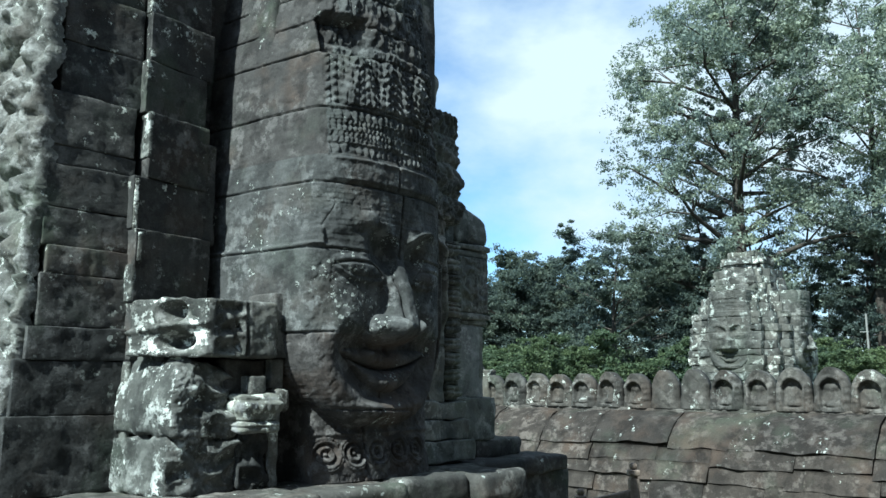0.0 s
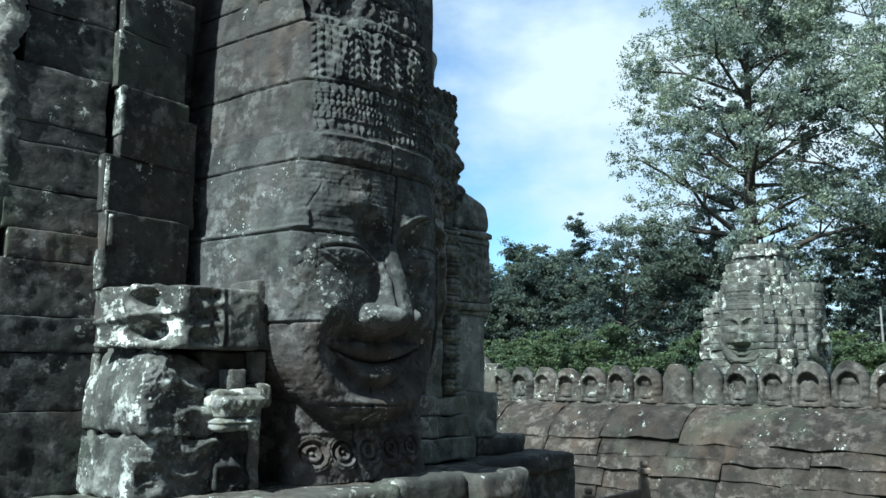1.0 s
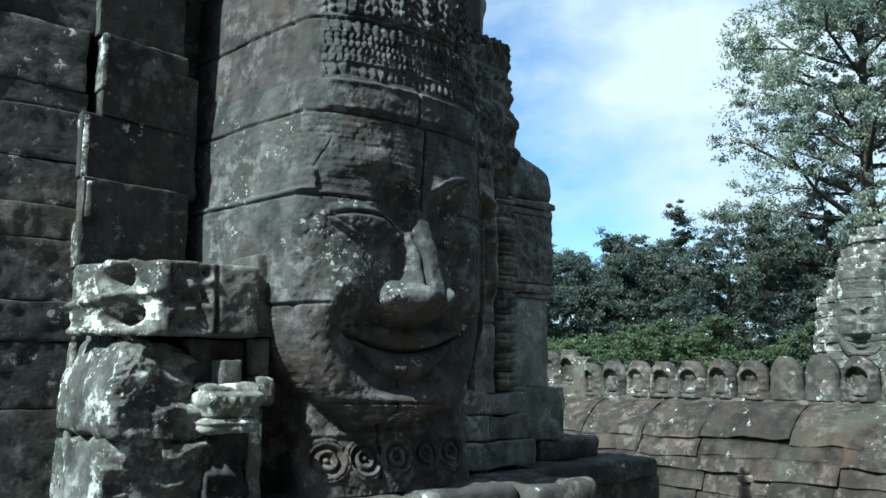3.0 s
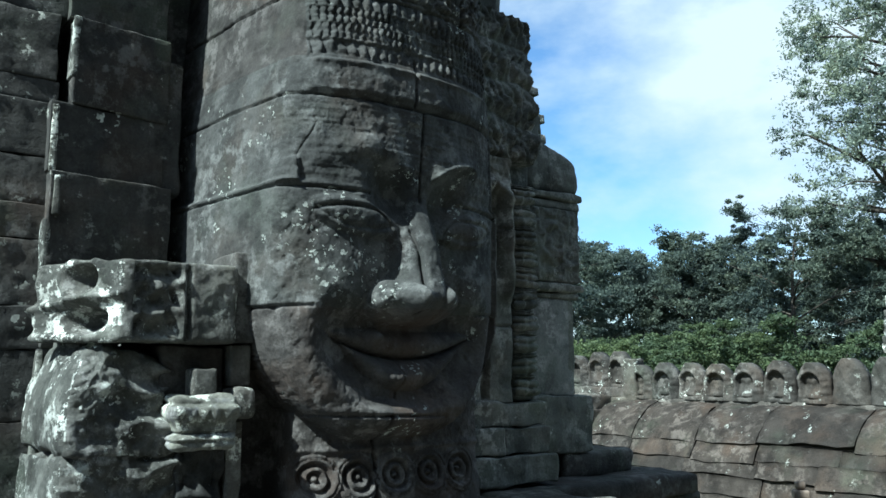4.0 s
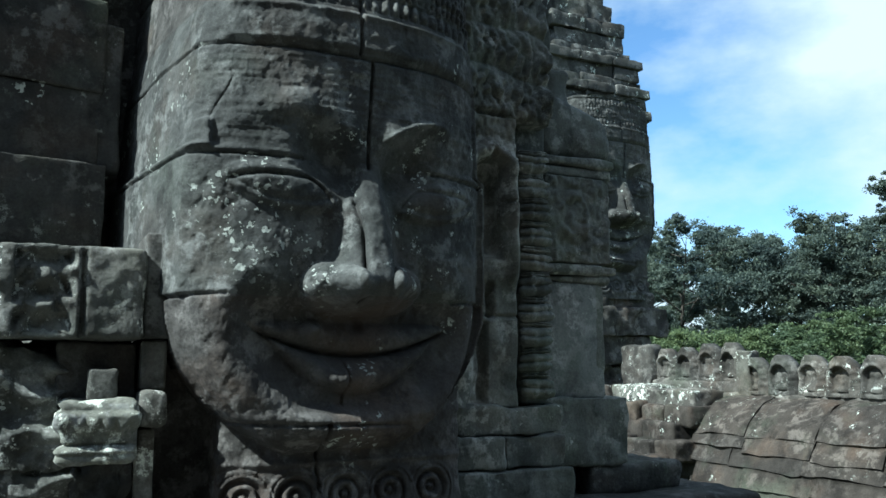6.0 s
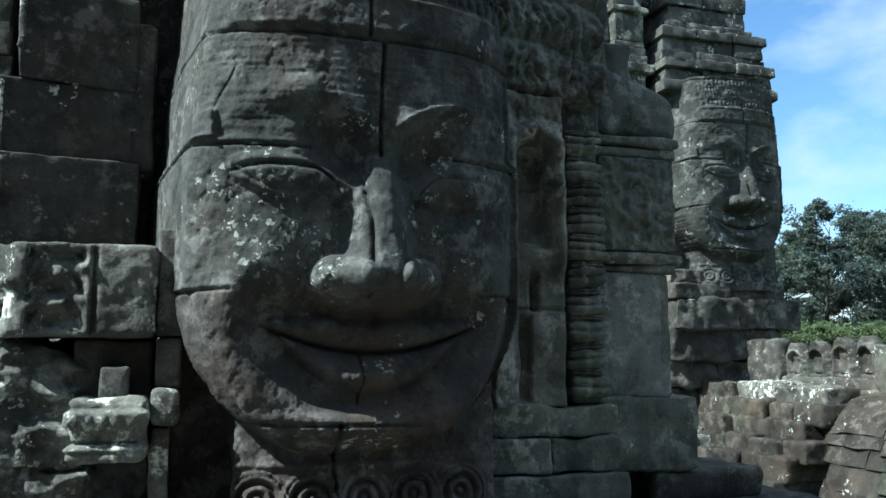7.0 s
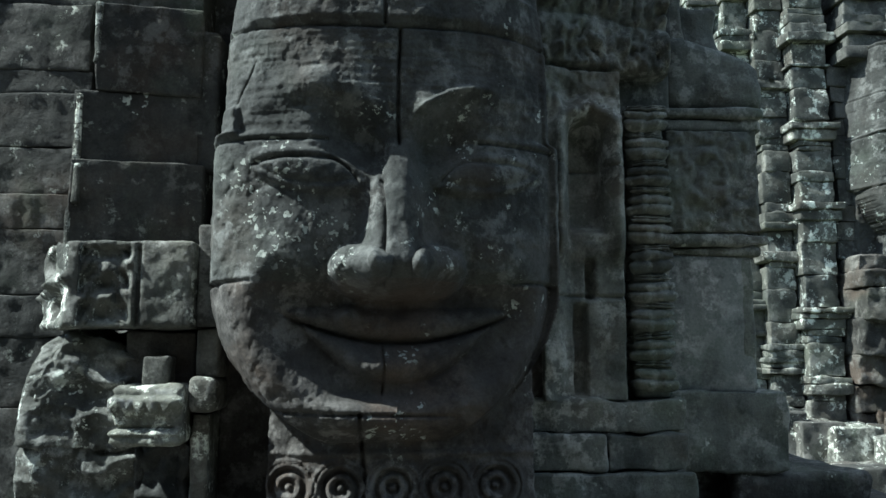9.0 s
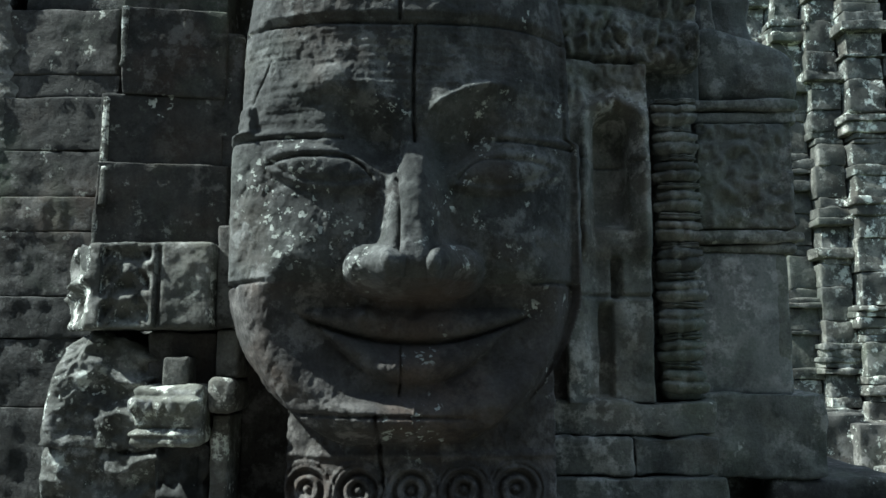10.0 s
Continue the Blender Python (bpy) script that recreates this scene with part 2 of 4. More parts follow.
# ---- mesh helpers ----
def hash3(ix, iy, iz, seed):
    h = (ix.astype(np.int64) * 374761393 + iy.astype(np.int64) * 668265263 + iz.astype(np.int64) * 2147483647 + seed * 974634781) & 0xFFFFFFFF
    h = ((h ^ (h >> 13)) * 1274126177) & 0xFFFFFFFF
    h = ((h ^ (h >> 16)) * 2246822519) & 0xFFFFFFFF
    return ((h ^ (h >> 15)) & 0xFFFF) / 32767.5 - 1.0


def vnoise(p, seed=0):
    """Smooth noise from -1 to 1 at the points p (n x 3)."""
    f = np.floor(p)
    r = p - f
    r = r * r * (3 - 2 * r)
    i = f.astype(np.int64)
    out = 0.0
    for dx in (0, 1):
        for dy in (0, 1):
            for dz in (0, 1):
                wgt = (r[:, 0] if dx else 1 - r[:, 0]) * (r[:, 1] if dy else 1 - r[:, 1]) * (r[:, 2] if dz else 1 - r[:, 2])
                out = out + wgt * hash3(i[:, 0] + dx, i[:, 1] + dy, i[:, 2] + dz, seed)
    return out


def fbm(p, octaves=3, seed=0, gain=0.5):
    out, a = 0.0, 1.0
    for k in range(octaves):
        out = out + a * vnoise(p * 2.0 ** k + 17.3 * k, seed + k)
        a *= gain
    return out


def to_mesh(name, verts, quads, smooth=True):
    me = bpy.data.meshes.new(name)
    verts, quads = np.asarray(verts, dtype=np.float32), np.asarray(quads, dtype=np.int32)
    k = quads.shape[1]
    me.vertices.add(len(verts))
    me.vertices.foreach_set("co", verts.ravel())
    me.loops.add(quads.size)
    me.loops.foreach_set("vertex_index", quads.ravel())
    me.polygons.add(len(quads))
    me.polygons.foreach_set("loop_start", np.arange(len(quads), dtype=np.int32) * k)
    me.polygons.foreach_set("loop_total", np.full(len(quads), k, dtype=np.int32))
    me.polygons.foreach_set("use_smooth", np.full(len(quads), smooth))
    me.update()
    me.validate()
    return me


def grid_quads(rows, cols, start=0, flip=False):
    i, j = np.meshgrid(np.arange(rows - 1), np.arange(cols - 1), indexing="ij")
    a = (start + i * cols + j).ravel()
    q = np.stack([a, a + 1, a + 1 + cols, a + cols], 1)
    return q[:, ::-1] if flip else q


def rbox(lo, hi, r=0.03, res=0.12, amp=0.012, freq=4.0, seed=0, most=26):
    """A worn block: a box with rounded edges and an uneven skin. Gives vertices and quads."""
    lo, hi = np.array(lo, float), np.array(hi, float)
    size = hi - lo
    r = min(r, 0.45 * size.min())
    verts, quads, count = [], [], 0
    for ax in range(3):
        a, b = (ax + 1) % 3, (ax + 2) % 3
        ts = []
        for k in (a, b):
            m = int(np.clip(round(size[k] / res), 1, most))
            ts.append(np.concatenate([[0, r * 0.5], np.linspace(r, size[k] - r, m + 1), [size[k] - r * 0.5, size[k]]]))
        for side in (0, 1):
            ga, gb = np.meshgrid(ts[0], ts[1], indexing="ij")
            p = np.zeros((ga.size, 3))
            p[:, a], p[:, b], p[:, ax] = lo[a] + ga.ravel(), lo[b] + gb.ravel(), (lo if side == 0 else hi)[ax]
            verts.append(p)
            quads.append(grid_quads(len(ts[0]), len(ts[1]), count, side == 0))
            count += len(p)
    v, q = np.concatenate(verts), np.concatenate(quads)
    _, keep, back = np.unique(np.round(v, 5), axis=0, return_index=True, return_inverse=True)
    v, q = v[keep], back.reshape(-1)[q]
    inner = np.clip(v, lo + r, hi - r)
    d = v - inner
    nn = d / np.maximum(np.linalg.norm(d, axis=1, keepdims=True), 1e-9)
    v = inner + nn * r
    if amp:
        v = v + nn * (fbm(v * freq + seed * 3.7, 3, seed) * amp)[:, None]
    return v, q


def joined(pieces):
    vs, qs, c = [], [], 0
    for v, q in pieces:
        vs.append(v)
        qs.append(q + c)
        c += len(v)
    return np.concatenate(vs), np.concatenate(qs)


BASE = {}


def thing(name, at, label, category, group="", kind="", axes=FRAME):
    """An Empty at the base of a thing that has parts; at is in the axes given."""
    ob = new(name)
    ob.matrix_world = axes @ Matrix.Translation(at)
    ob.empty_display_size = 0.2
    BASE[ob.name] = np.array(at, float)
    return tagged(ob, label, category, group, kind)


def part(name, shape, material, parent, label="", smooth=True):
    """One mesh under a thing or a part, its points in the thing's axes."""
    v, q = shape
    base = BASE[parent.name]
    ob = new(name, to_mesh(name, v - base, q, smooth))
    ob.data.materials.append(material)
    ob.parent = parent
    BASE[ob.name] = base
    return tagged(ob, label)


def solid(name, shape, material, label, category, group="", kind="", axes=FRAME, smooth=True):
    """A thing of one mesh."""
    v, q = shape
    base = np.array([(v[:, 0].min() + v[:, 0].max()) / 2, (v[:, 1].min() + v[:, 1].max()) / 2, v[:, 2].min()])
    ob = new(name, to_mesh(name, v - base, q, smooth))
    ob.matrix_world = axes @ Matrix.Translation(base)
    ob.data.materials.append(material)
    BASE[ob.name] = base
    return tagged(ob, label, category, group, kind)


def sstep(a, b, x):
    t = np.clip((x - a) / (b - a), 0, 1)
    return t * t * (3 - 2 * t)


def bump(x, w):
    return np.exp(-(x / w) ** 2)


# ---- the great stone head ----
SEAMS = (2.06, 2.83, 3.45, 4.20, 4.78, 5.12, 5.45, 5.85)


def head_front(s, z):
    """How far the carved head stands out, at s across and z up (metres)."""
    W = np.interp(z, [2.06, 2.86, 2.89, 3.45, 3.84, 4.8, 6.7], [0.985, 0.985, 0.935, 0.92, 0.87, 0.82, 0.60])
    W = np.where(z < 2.06, 0.985 * np.sqrt(np.clip(1 - np.clip((2.06 - z) / 0.93, 0, 1) ** 1.8, 0.004, 1)), W)
    D = np.interp(z, [0.6, 1.13, 1.21, 1.29, 1.40, 1.8, 2.2, 2.5, 2.7, 3.1, 3.5, 3.9, 4.6, 5.4, 6.7], [-0.4, -0.2, 0.10, 0.20, 0.24, 0.232, 0.27, 0.30, 0.33, 0.38, 0.40, 0.40, 0.36, 0.28, 0.05])
    q = np.clip(1 - np.abs(s / W) ** 2.4, 0, 1)
    # the jaw stays full to its outline and is cut under there
    qs = np.where(z < 2.06, np.clip(1 - np.abs(s / 0.985) ** 2.4, 0, 1), q)
    full = np.where(z < 2.06, sstep(0.0, 0.30, q) * sstep(-0.1, 0.16, q) ** 0.5, 1.0)
    d = D * qs ** 0.6 * full - 0.09 * s * np.interp(z, [1.2, 2.0, 2.7, 3.05, 3.6, 4.4], [0.6, 1, 0.9, 0.7, 0.6, 0.3]) * sstep(0.0, 0.12, q)
    inside = sstep(0.0, 0.25, q)
    t = np.abs(s - 0.065)
    # brows and sockets
    zb = 2.90 + 0.90 * t - 0.95 * t * t
    e = z - zb
    win = sstep(0.04, 0.14, t) * sstep(0.95, 0.78, t)
    d = d + inside * win * ((0.040 - 0.030 * sstep(0.46, 0.68, t)) * np.where(e > 0, bump(e, 0.10), bump(e, 0.05)) - (0.115 - 0.112 * sstep(0.26, 0.50, t)) * bump(e + 0.21, 0.15))
    d = d - inside * 0.03 * bump(s - 0.065, 0.10) * bump(z - 2.80, 0.12)
    d = d + inside * 0.028 * bump(e - 0.005, 0.020) * sstep(0.12, 0.20, s) * sstep(0.62, 0.45, s)
    # eyes: lids lowered, slit beneath
    tilt = 0.18 * (t - 0.48)
    el = 1 - ((t - 0.50) / 0.33) ** 2 - ((z - 2.655 - tilt) / 0.125) ** 2
    d = d + inside * 0.055 * np.clip(el, 0, 1) ** 0.7
    ewin = sstep(0.18, 0.27, t) * sstep(0.86, 0.76, t)
    slit = z - (2.585 + 1.1 * np.clip(t - 0.46, 0, 1) ** 2 + 0.25 * np.clip(0.34 - t, 0, 1))
    d = d - inside * ewin * 0.014 * bump(slit, 0.016) + inside * ewin * 0.006 * bump(slit + 0.035, 0.018)
    lid = z - (2.735 - 4.0 * np.clip(0.40 - t, 0, 1) ** 2 - 1.2 * np.clip(t - 0.62, 0, 1) ** 2)
    d = d - inside * ewin * (np.where(s > 0.065, 0.020, 0.040) * bump(lid + 0.014, 0.013) * sstep(0.85, 0.70, t) - 0.004 * bump(lid - 0.03, 0.03))
    # nose: a broad flat bridge, full wings, the underside cut square
    cx = s - 0.06
    h = np.interp(z, [1.96, 1.99, 2.05, 2.16, 2.50, 2.72, 2.88, 3.0], [0.0, 0.20, 0.315, 0.31, 0.185, 0.060, 0.01, 0.0])
    wn_ = np.interp(z, [2.0, 2.15, 2.35, 2.6, 2.8, 3.0], [0.17, 0.18, 0.15, 0.12, 0.11, 0.13])
    d = d + inside * h * np.exp(-np.abs(cx / wn_) ** np.interp(z, [2.3, 2.7], [3.4, 2.2]))
    wing = 1 - ((np.abs(cx) - 0.225) / 0.155) ** 2 - ((z - 2.115) / 0.140) ** 2
    under = sstep(1.955, 1.995, z)
    d = d + inside * under * np.where(cx > 0, 0.150, 0.195) * np.sqrt(np.clip(wing, 0, 1))
    d = d - inside * 0.03 * bump(np.abs(cx) - 0.395, 0.035) * bump(z - 2.12, 0.13)
    # cheeks: full beside the nose, their rim runs down round the mouth and along the chin
    d = d + inside * 0.060 * bump((t - 0.60) / 1.0, 0.20) * bump(z - 2.24, 0.24)
    rim = np.hypot((s - 0.065) / 0.80, (z - 1.95) / 0.62)
    low = sstep(2.30, 2.05, z)
    d = d + inside * low * 0.055 * bump(rim - 1.0, 0.12) * np.where(s > 0.065, 0.5, 1.0)
    # the deep hollow that the cheeks throw into shade, round the mouth
    d = d - inside * 0.125 * sstep(0.98, 0.30, rim) * sstep(2.14, 1.98, z)
    d = d - inside * 0.040 * bump(rim - 0.72, 0.18) * sstep(2.14, 1.98, z)
    # mouth: wide, corners raised, the lower lip full in the middle
    zm = 1.735 + 0.40 * t * t
    mw = np.clip(1 - (t / 0.62) ** 2, 0, 1)
    up, lowh = 0.185 * mw ** 0.7 + 0.004, 0.215 * np.clip(1 - (t / 0.52) ** 2, 0, 1) ** 0.8 + 0.004
    eu, elo = (z - zm) / up, (zm - z) / lowh
    d = d + inside * mw ** 0.5 * 0.088 * np.where((eu > 0) & (eu < 1), np.sin(np.pi * np.clip(eu, 0, 1)) ** 0.7 * (1.08 - 0.45 * eu), 0)
    d = d + inside * mw ** 0.8 * 0.092 * np.where((elo > 0) & (elo < 1), np.sin(np.pi * np.clip(elo, 0, 1)) ** 0.65, 0)
    d = d + inside * 0.070 * bump(s + 0.07, 0.13) * bump(z - 1.605, 0.065) + inside * 0.12 * bump(s + 0.21, 0.045) * bump(z - 1.885, 0.045)
    d = d - inside * 0.045 * bump(z - zm, 0.015) * sstep(0.72, 0.52, t) - inside * 0.008 * bump(z - zm + lowh, 0.02) * sstep(0.50, 0.36, t)
    d = d - inside * 0.025 * bump(s - 0.06, 0.045) * sstep(1.85, 1.90, z) * sstep(2.02, 1.96, z)
    # temple groove and the notched block at the temple
    d = d - inside * 0.009 * bump(s - (-0.84 + 0.28 * (z - 2.90) + 0.02 * np.sin(z * 14)), 0.008) * sstep(2.92, 2.96, z) * sstep(3.30, 3.22, z)
    d = d + 0.05 * sstep(-0.80, -0.84, s) * sstep(2.85, 2.87, z) * sstep(3.04, 3.0, z)
    # chin
    d = d + inside * 0.065 * bump(s + 0.18, 0.26) * bump(z - 1.335, 0.085) - inside * 0.03 * bump(s + 0.12, 0.32) * bump(z - 1.46, 0.035)
    # neck and the necklace of spirals
    neck = 0.055 - 0.20 * np.abs((s - 0.10) / 0.85) ** 3 + 0.06 * sstep(1.02, 0.80, z)
    for cs in (-0.53, -0.245, 0.04, 0.325, 0.61):
        rr = np.hypot(s - cs, (z - 0.955) * 1.05)
        neck = neck + np.where(rr < 0.145, 0.022 * np.cos(rr * 2 * np.pi / 0.062), 0) + 0.018 * bump(rr - 0.15, 0.012)
    neck = neck + 0.02 * bump(z - 1.135, 0.02)
    neck = np.where(z < 2.0, np.where((s > -0.66) & (s < 0.84), neck, -0.40), -0.40)
    hid = np.where(z < 2.06, -0.40, 0.0)
    d = np.where(q > 0, d, hid)
    d = np.where(z < 2.0, np.maximum(d, neck), d)
    # hair border, bead rows, pendants, worn hair
    cw = sstep(-0.80, -0.74, s) * sstep(0.90, 0.84, s)
    band = sstep(3.47, 3.50, z) * sstep(3.72, 3.69, z)
    d = d + cw * band * (0.022 + 0.012 * bump(z - 3.69, 0.02))
    for k in range(4):
        z0, z1 = 3.74 + 0.115 * k, 3.74 + 0.115 * (k + 1)
        zz = np.clip((z - z0) / (z1 - z0), 0, 1)
        ph = (s + 0.013 * k) / (0.046 if k in (1, 2) else 0.070)
        if k in (1, 2):
            petal = np.clip(np.abs(np.cos(np.pi * ph)) - 0.30, 0, 1) * np.abs(np.sin(2 * np.pi * zz)) ** 0.7
        else:
            petal = np.clip(np.abs(np.cos(np.pi * ph)) - 0.15 - 0.75 * zz ** 2, 0, 1) * np.sin(np.pi * zz) ** 0.4
        wear = 0.70 + 0.75 * vnoise(np.stack([s * 7, s * 0 + k, z * 7], 1), 23)
        d = d + cw * np.where((z > z0) & (z < z1), (0.040 * petal * wear - 0.015), 0) + cw * 0.016 * bump(z - z1, 0.008)
    pend = sstep(4.22, 4.25, z) * sstep(4.86, 4.78, z)
    pp = np.abs(np.cos(np.pi * s / 0.058)) ** 0.7
    d = d + cw * pend * (0.031 * pp * (0.62 + 0.38 * np.cos(z * 74 + 3 * np.sin(s * 21))) - 0.03)
    for c0, wd, ht in ((-0.46, 0.17, 0.62), (-0.06, 0.20, 0.78), (0.36, 0.17, 0.62)):
        f = np.clip((z - 4.24) / ht, 0, 1.2)
        halfw = wd * np.clip(1 - f ** 1.6, 0, 1)
        e2 = np.abs(s - c0) - halfw
        d = d + cw * np.where((z > 4.24) & (f < 1), 0.035 * sstep(0.01, -0.03, e2) + 0.03 * bump(e2, 0.014) + 0.02 * bump(e2 + 0.06, 0.012), 0)
    d = d - cw * sstep(4.86, 4.92, z) * 0.05
    d = d - 0.16 * cw * sstep(-0.28, -0.40, s) * sstep(4.74, 4.80, z) * sstep(5.22, 5.12, z)
    return d


def head_shape(rows, cols, side, z0=0.70, z1=6.6, worn=1.0, depth=1.4):
    zs = np.linspace(z0, z1, rows)
    k = np.linspace(0, 1, side)
    Wz = np.interp(zs, [0.6, 2.86, 2.89, 3.45, 3.84, 4.8, 6.7], [0.985, 0.985, 0.935, 0.92, 0.87, 0.82, 0.60])
    hs = np.linspace(-1, 1, cols)
    Z, H = np.meshgrid(zs, hs, indexing="ij")
    S = H * Wz[:, None]
    Dm = head_front(S.ravel(), Z.ravel()).reshape(S.shape)
    edge_l, edge_r = Dm[:, :1], Dm[:, -1:]
    kb = k[::-1][None, :]
    SL = -Wz[:, None] - 0.24 * kb[:, :-1] * np.ones((rows, 1))
    DL = edge_l * (1 - kb[:, :-1]) - depth * kb[:, :-1]
    SR = Wz[:, None] + 0.06 * k[None, 1:] * np.ones((rows, 1))
    DR = edge_r * (1 - k[None, 1:]) - 0.75 * k[None, 1:]
    S, Dm = np.concatenate([SL, S, SR], 1), np.concatenate([DL, Dm, DR], 1)
    n = S.shape[1]
    Z = np.repeat(zs[:, None], n, 1)
    P = np.stack([S.ravel(), -Dm.ravel(), Z.ravel()], 1)
    # outward direction of each column, for joints and wear
    N = np.zeros_like(P)
    ds, dd = np.gradient(S, axis=1).ravel(), np.gradient(-Dm, axis=1).ravel()
    ln = np.maximum(np.hypot(ds, dd), 1e-6)
    soft = np.clip(np.abs(ds) / ln, 0.0, 1.0)
    N[:, 0], N[:, 1] = np.where(P[:, 0] < 0, -(1 - soft), 1 - soft), -soft - 0.05
    amount = 0.0050 * fbm(P * 2.6, 4, 5) + 0.0060 * fbm(P * 17.0, 3, 9) - 0.007 * sstep(0.40, 0.80, fbm(P * 11.0, 4, 11))
    amount = amount + 0.0040 * fbm(P * np.array([1.6, 1.6, 62.0]), 2, 13) * sstep(2.75, 2.95, P[:, 2]) * sstep(3.6, 3.4, P[:, 2]) * sstep(0.15, 0.0, P[:, 1])
    carved = sstep(3.74, 3.78, P[:, 2]) * sstep(-0.8, -0.72, P[:, 0])
    amount = amount + carved * 0.014 * fbm(P * 12.0, 3, 15)
    amount = amount - (sstep(1.0, 1.3, P[:, 2]) * sstep(1.75, 1.5, P[:, 2])) * 0.005 * np.abs(fbm(P * 26.0, 2, 19))
    hair = sstep(4.86, 5.0, P[:, 2]) * sstep(-0.86, -0.74, P[:, 0])
    amount = amount + hair * 0.05 * np.abs(fbm(P * np.array([11, 11, 5.0]), 3, 21))
    z = P[:, 2] + 0.012 * vnoise(P * 2.0, 31)
    for zz in SEAMS:
        lim = np.where(P[:, 0] > 0.95, 0.0, 1.0) if zz < 3 else 1.0
        if zz in (2.83,):
            lim = lim * np.where((P[:, 0] > -0.32) & (P[:, 0] < 0.5), 0.25, 1.0)
        if zz == 2.06:
            lim = lim * np.where((P[:, 0] > -0.72) & (P[:, 0] < 0.7), 0.2, 1.0)
        amount = amount - lim * 0.030 * bump(z - zz, 0.009) + lim * 0.006 * vnoise(np.stack([P[:, 0] * 2, P[:, 1] * 2, P[:, 2] * 0 + zz], 1), 41)
    # upright joints: brow, nose, chin
    zz_ = P[:, 2]
    front = P[:, 1] < 0.02
    wv = 0.012 * vnoise(np.stack([zz_ * 5, zz_ * 0, zz_ * 0], 1), 51)
    for x0, za, zb, wd, dp in ((0.06, 2.80, 3.44, 0.009, 0.05), (-0.02, 3.46, 3.80, 0.010, 0.04), (-0.03, 2.02, 2.60, 0.010, 0.05), (-0.03, 2.60, 2.82, 0.006, 0.025), (-0.13, 0.80, 1.37, 0.011, 0.05), (-0.02, 1.46, 1.72, 0.006, 0.03), (0.45, 4.2, 4.8, 0.01, 0.04)):
        amount = amount - np.where(front, dp * bump(P[:, 0] - x0 - wv, wd) * sstep(za - 0.01, za + 0.01, zz_) * sstep(zb + 0.01, zb - 0.01, zz_), 0)
    amount = amount - np.where(front, 0.08 * bump(P[:, 0] + 0.035 - wv, 0.020) * bump(zz_ - 2.30, 0.13), 0)
    # a joint that runs across the chin
    amount = amount - np.where(front & (P[:, 0] > -0.70), 0.035 * sstep(0.62, -0.02, P[:, 0]) * bump(z - (1.365 - 0.03 * (P[:, 0] + 0.3)), 0.009), 0)
    amount = amount - np.where((P[:, 1] > 0.0) & (P[:, 0] < 0) & (zz_ > 2.83) & (zz_ < 3.45), 0.02 * bump(P[:, 1] - 0.42, 0.008), 0)
    P = P + N * (worn * amount)[:, None]
    return P, grid_quads(rows, n)


# ---- ground, terrace, lower court ----
def ground_shape():
    r = np.concatenate([[0], np.geomspace(4, 2500, 60)])
    a = np.linspace(0, 2 * np.pi, 73)
    R, A = np.meshgrid(r, a, indexing="ij")
    x, y = R * np.cos(A), R * np.sin(A)
    z = -4.0 + 0.25 * vnoise(np.stack([x.ravel() * 0.1, y.ravel() * 0.1, x.ravel() * 0], 1), 3)
    return np.stack([x.ravel(), y.ravel(), z], 1), grid_quads(len(r), len(a))


solid("ground", ground_shape(), M_GROUND, "grassy ground with bare earth round the temple", "ground", kind="structure", axes=Matrix.Identity(4))

terrace = thing("terrace_floor", (-3, -4, -4.2), "worn dark sandstone terrace floor of large slabs", "floor", kind="structure")
part("terrace_body", rbox((-18, -17, -4.2), (3.72, 1.0, 0.0), 0.03, 0.9, 0.02, 1.0, 2), M_TERR, terrace)

head = solid("stone_head", head_shape(600, 300, 60), M_HEAD, "giant dark grey sandstone head, eyes lowered, with white lichen", "sculpture")
# the plain upper courses of its flank are a smoother brown stone
head.data.materials.append(M_SIDE)
mid = np.zeros(len(head.data.polygons) * 3)
head.data.polygons.foreach_get("center", mid)
mid = mid.reshape(-1, 3) + BASE[head.name]
upper = (mid[:, 2] > 3.72) & (mid[:, 0] < -0.62) & ((mid[:, 1] > -0.16) | (mid[:, 0] < -0.77))
# the jaw and the neck are cut from a browner stone
head.data.materials.append(M_JAW)
lower = (mid[:, 2] < 2.055) & (mid[:, 0] > -1.02)
head.data.polygons.foreach_set("material_index", upper.astype(np.int32) + 2 * lower.astype(np.int32))

core = thing("tower_core", (0.7, 1.8, 0.4), "dark sandstone core of the face tower", "tower", kind="structure")
for lo, hi in (((-1.0, 0.72, 0.3), (2.36, 4.2, 3.7)), ((-0.95, 0.80, 3.6), (2.0, 4.0, 4.72)), ((-0.9, 0.55, 4.6), (1.5, 3.8, 8.6)), ((-2.66, 1.4, 0.3), (-0.9, 5.0, 9.0))):
    part("core_block", rbox(lo, hi, 0.05, 0.25, 0.03, 1.5, 4), M_WALL, core)


# ---- walls beside the head ----
def course_wall(owner, s1, courses, depth, seed, material, slant=0.0):
    """Courses of large close-jointed blocks: rows of (z0, z1, left end, front)."""
    rng = random.Random(seed)
    for za, zb, left, front in courses:
        v, q = rbox((left, front, za + 0.002), (s1 + rng.uniform(-0.04, 0.03), front + depth, zb - 0.002), 0.009, 0.035, 0.008, 5.0, rng.randrange(999), 36)
        v[:, 1] += slant * (v[:, 0] - left) + 0.012 * np.abs(fbm(v * 9, 3, rng.randrange(99)))
        part("stone_block", (v, q), material, owner)


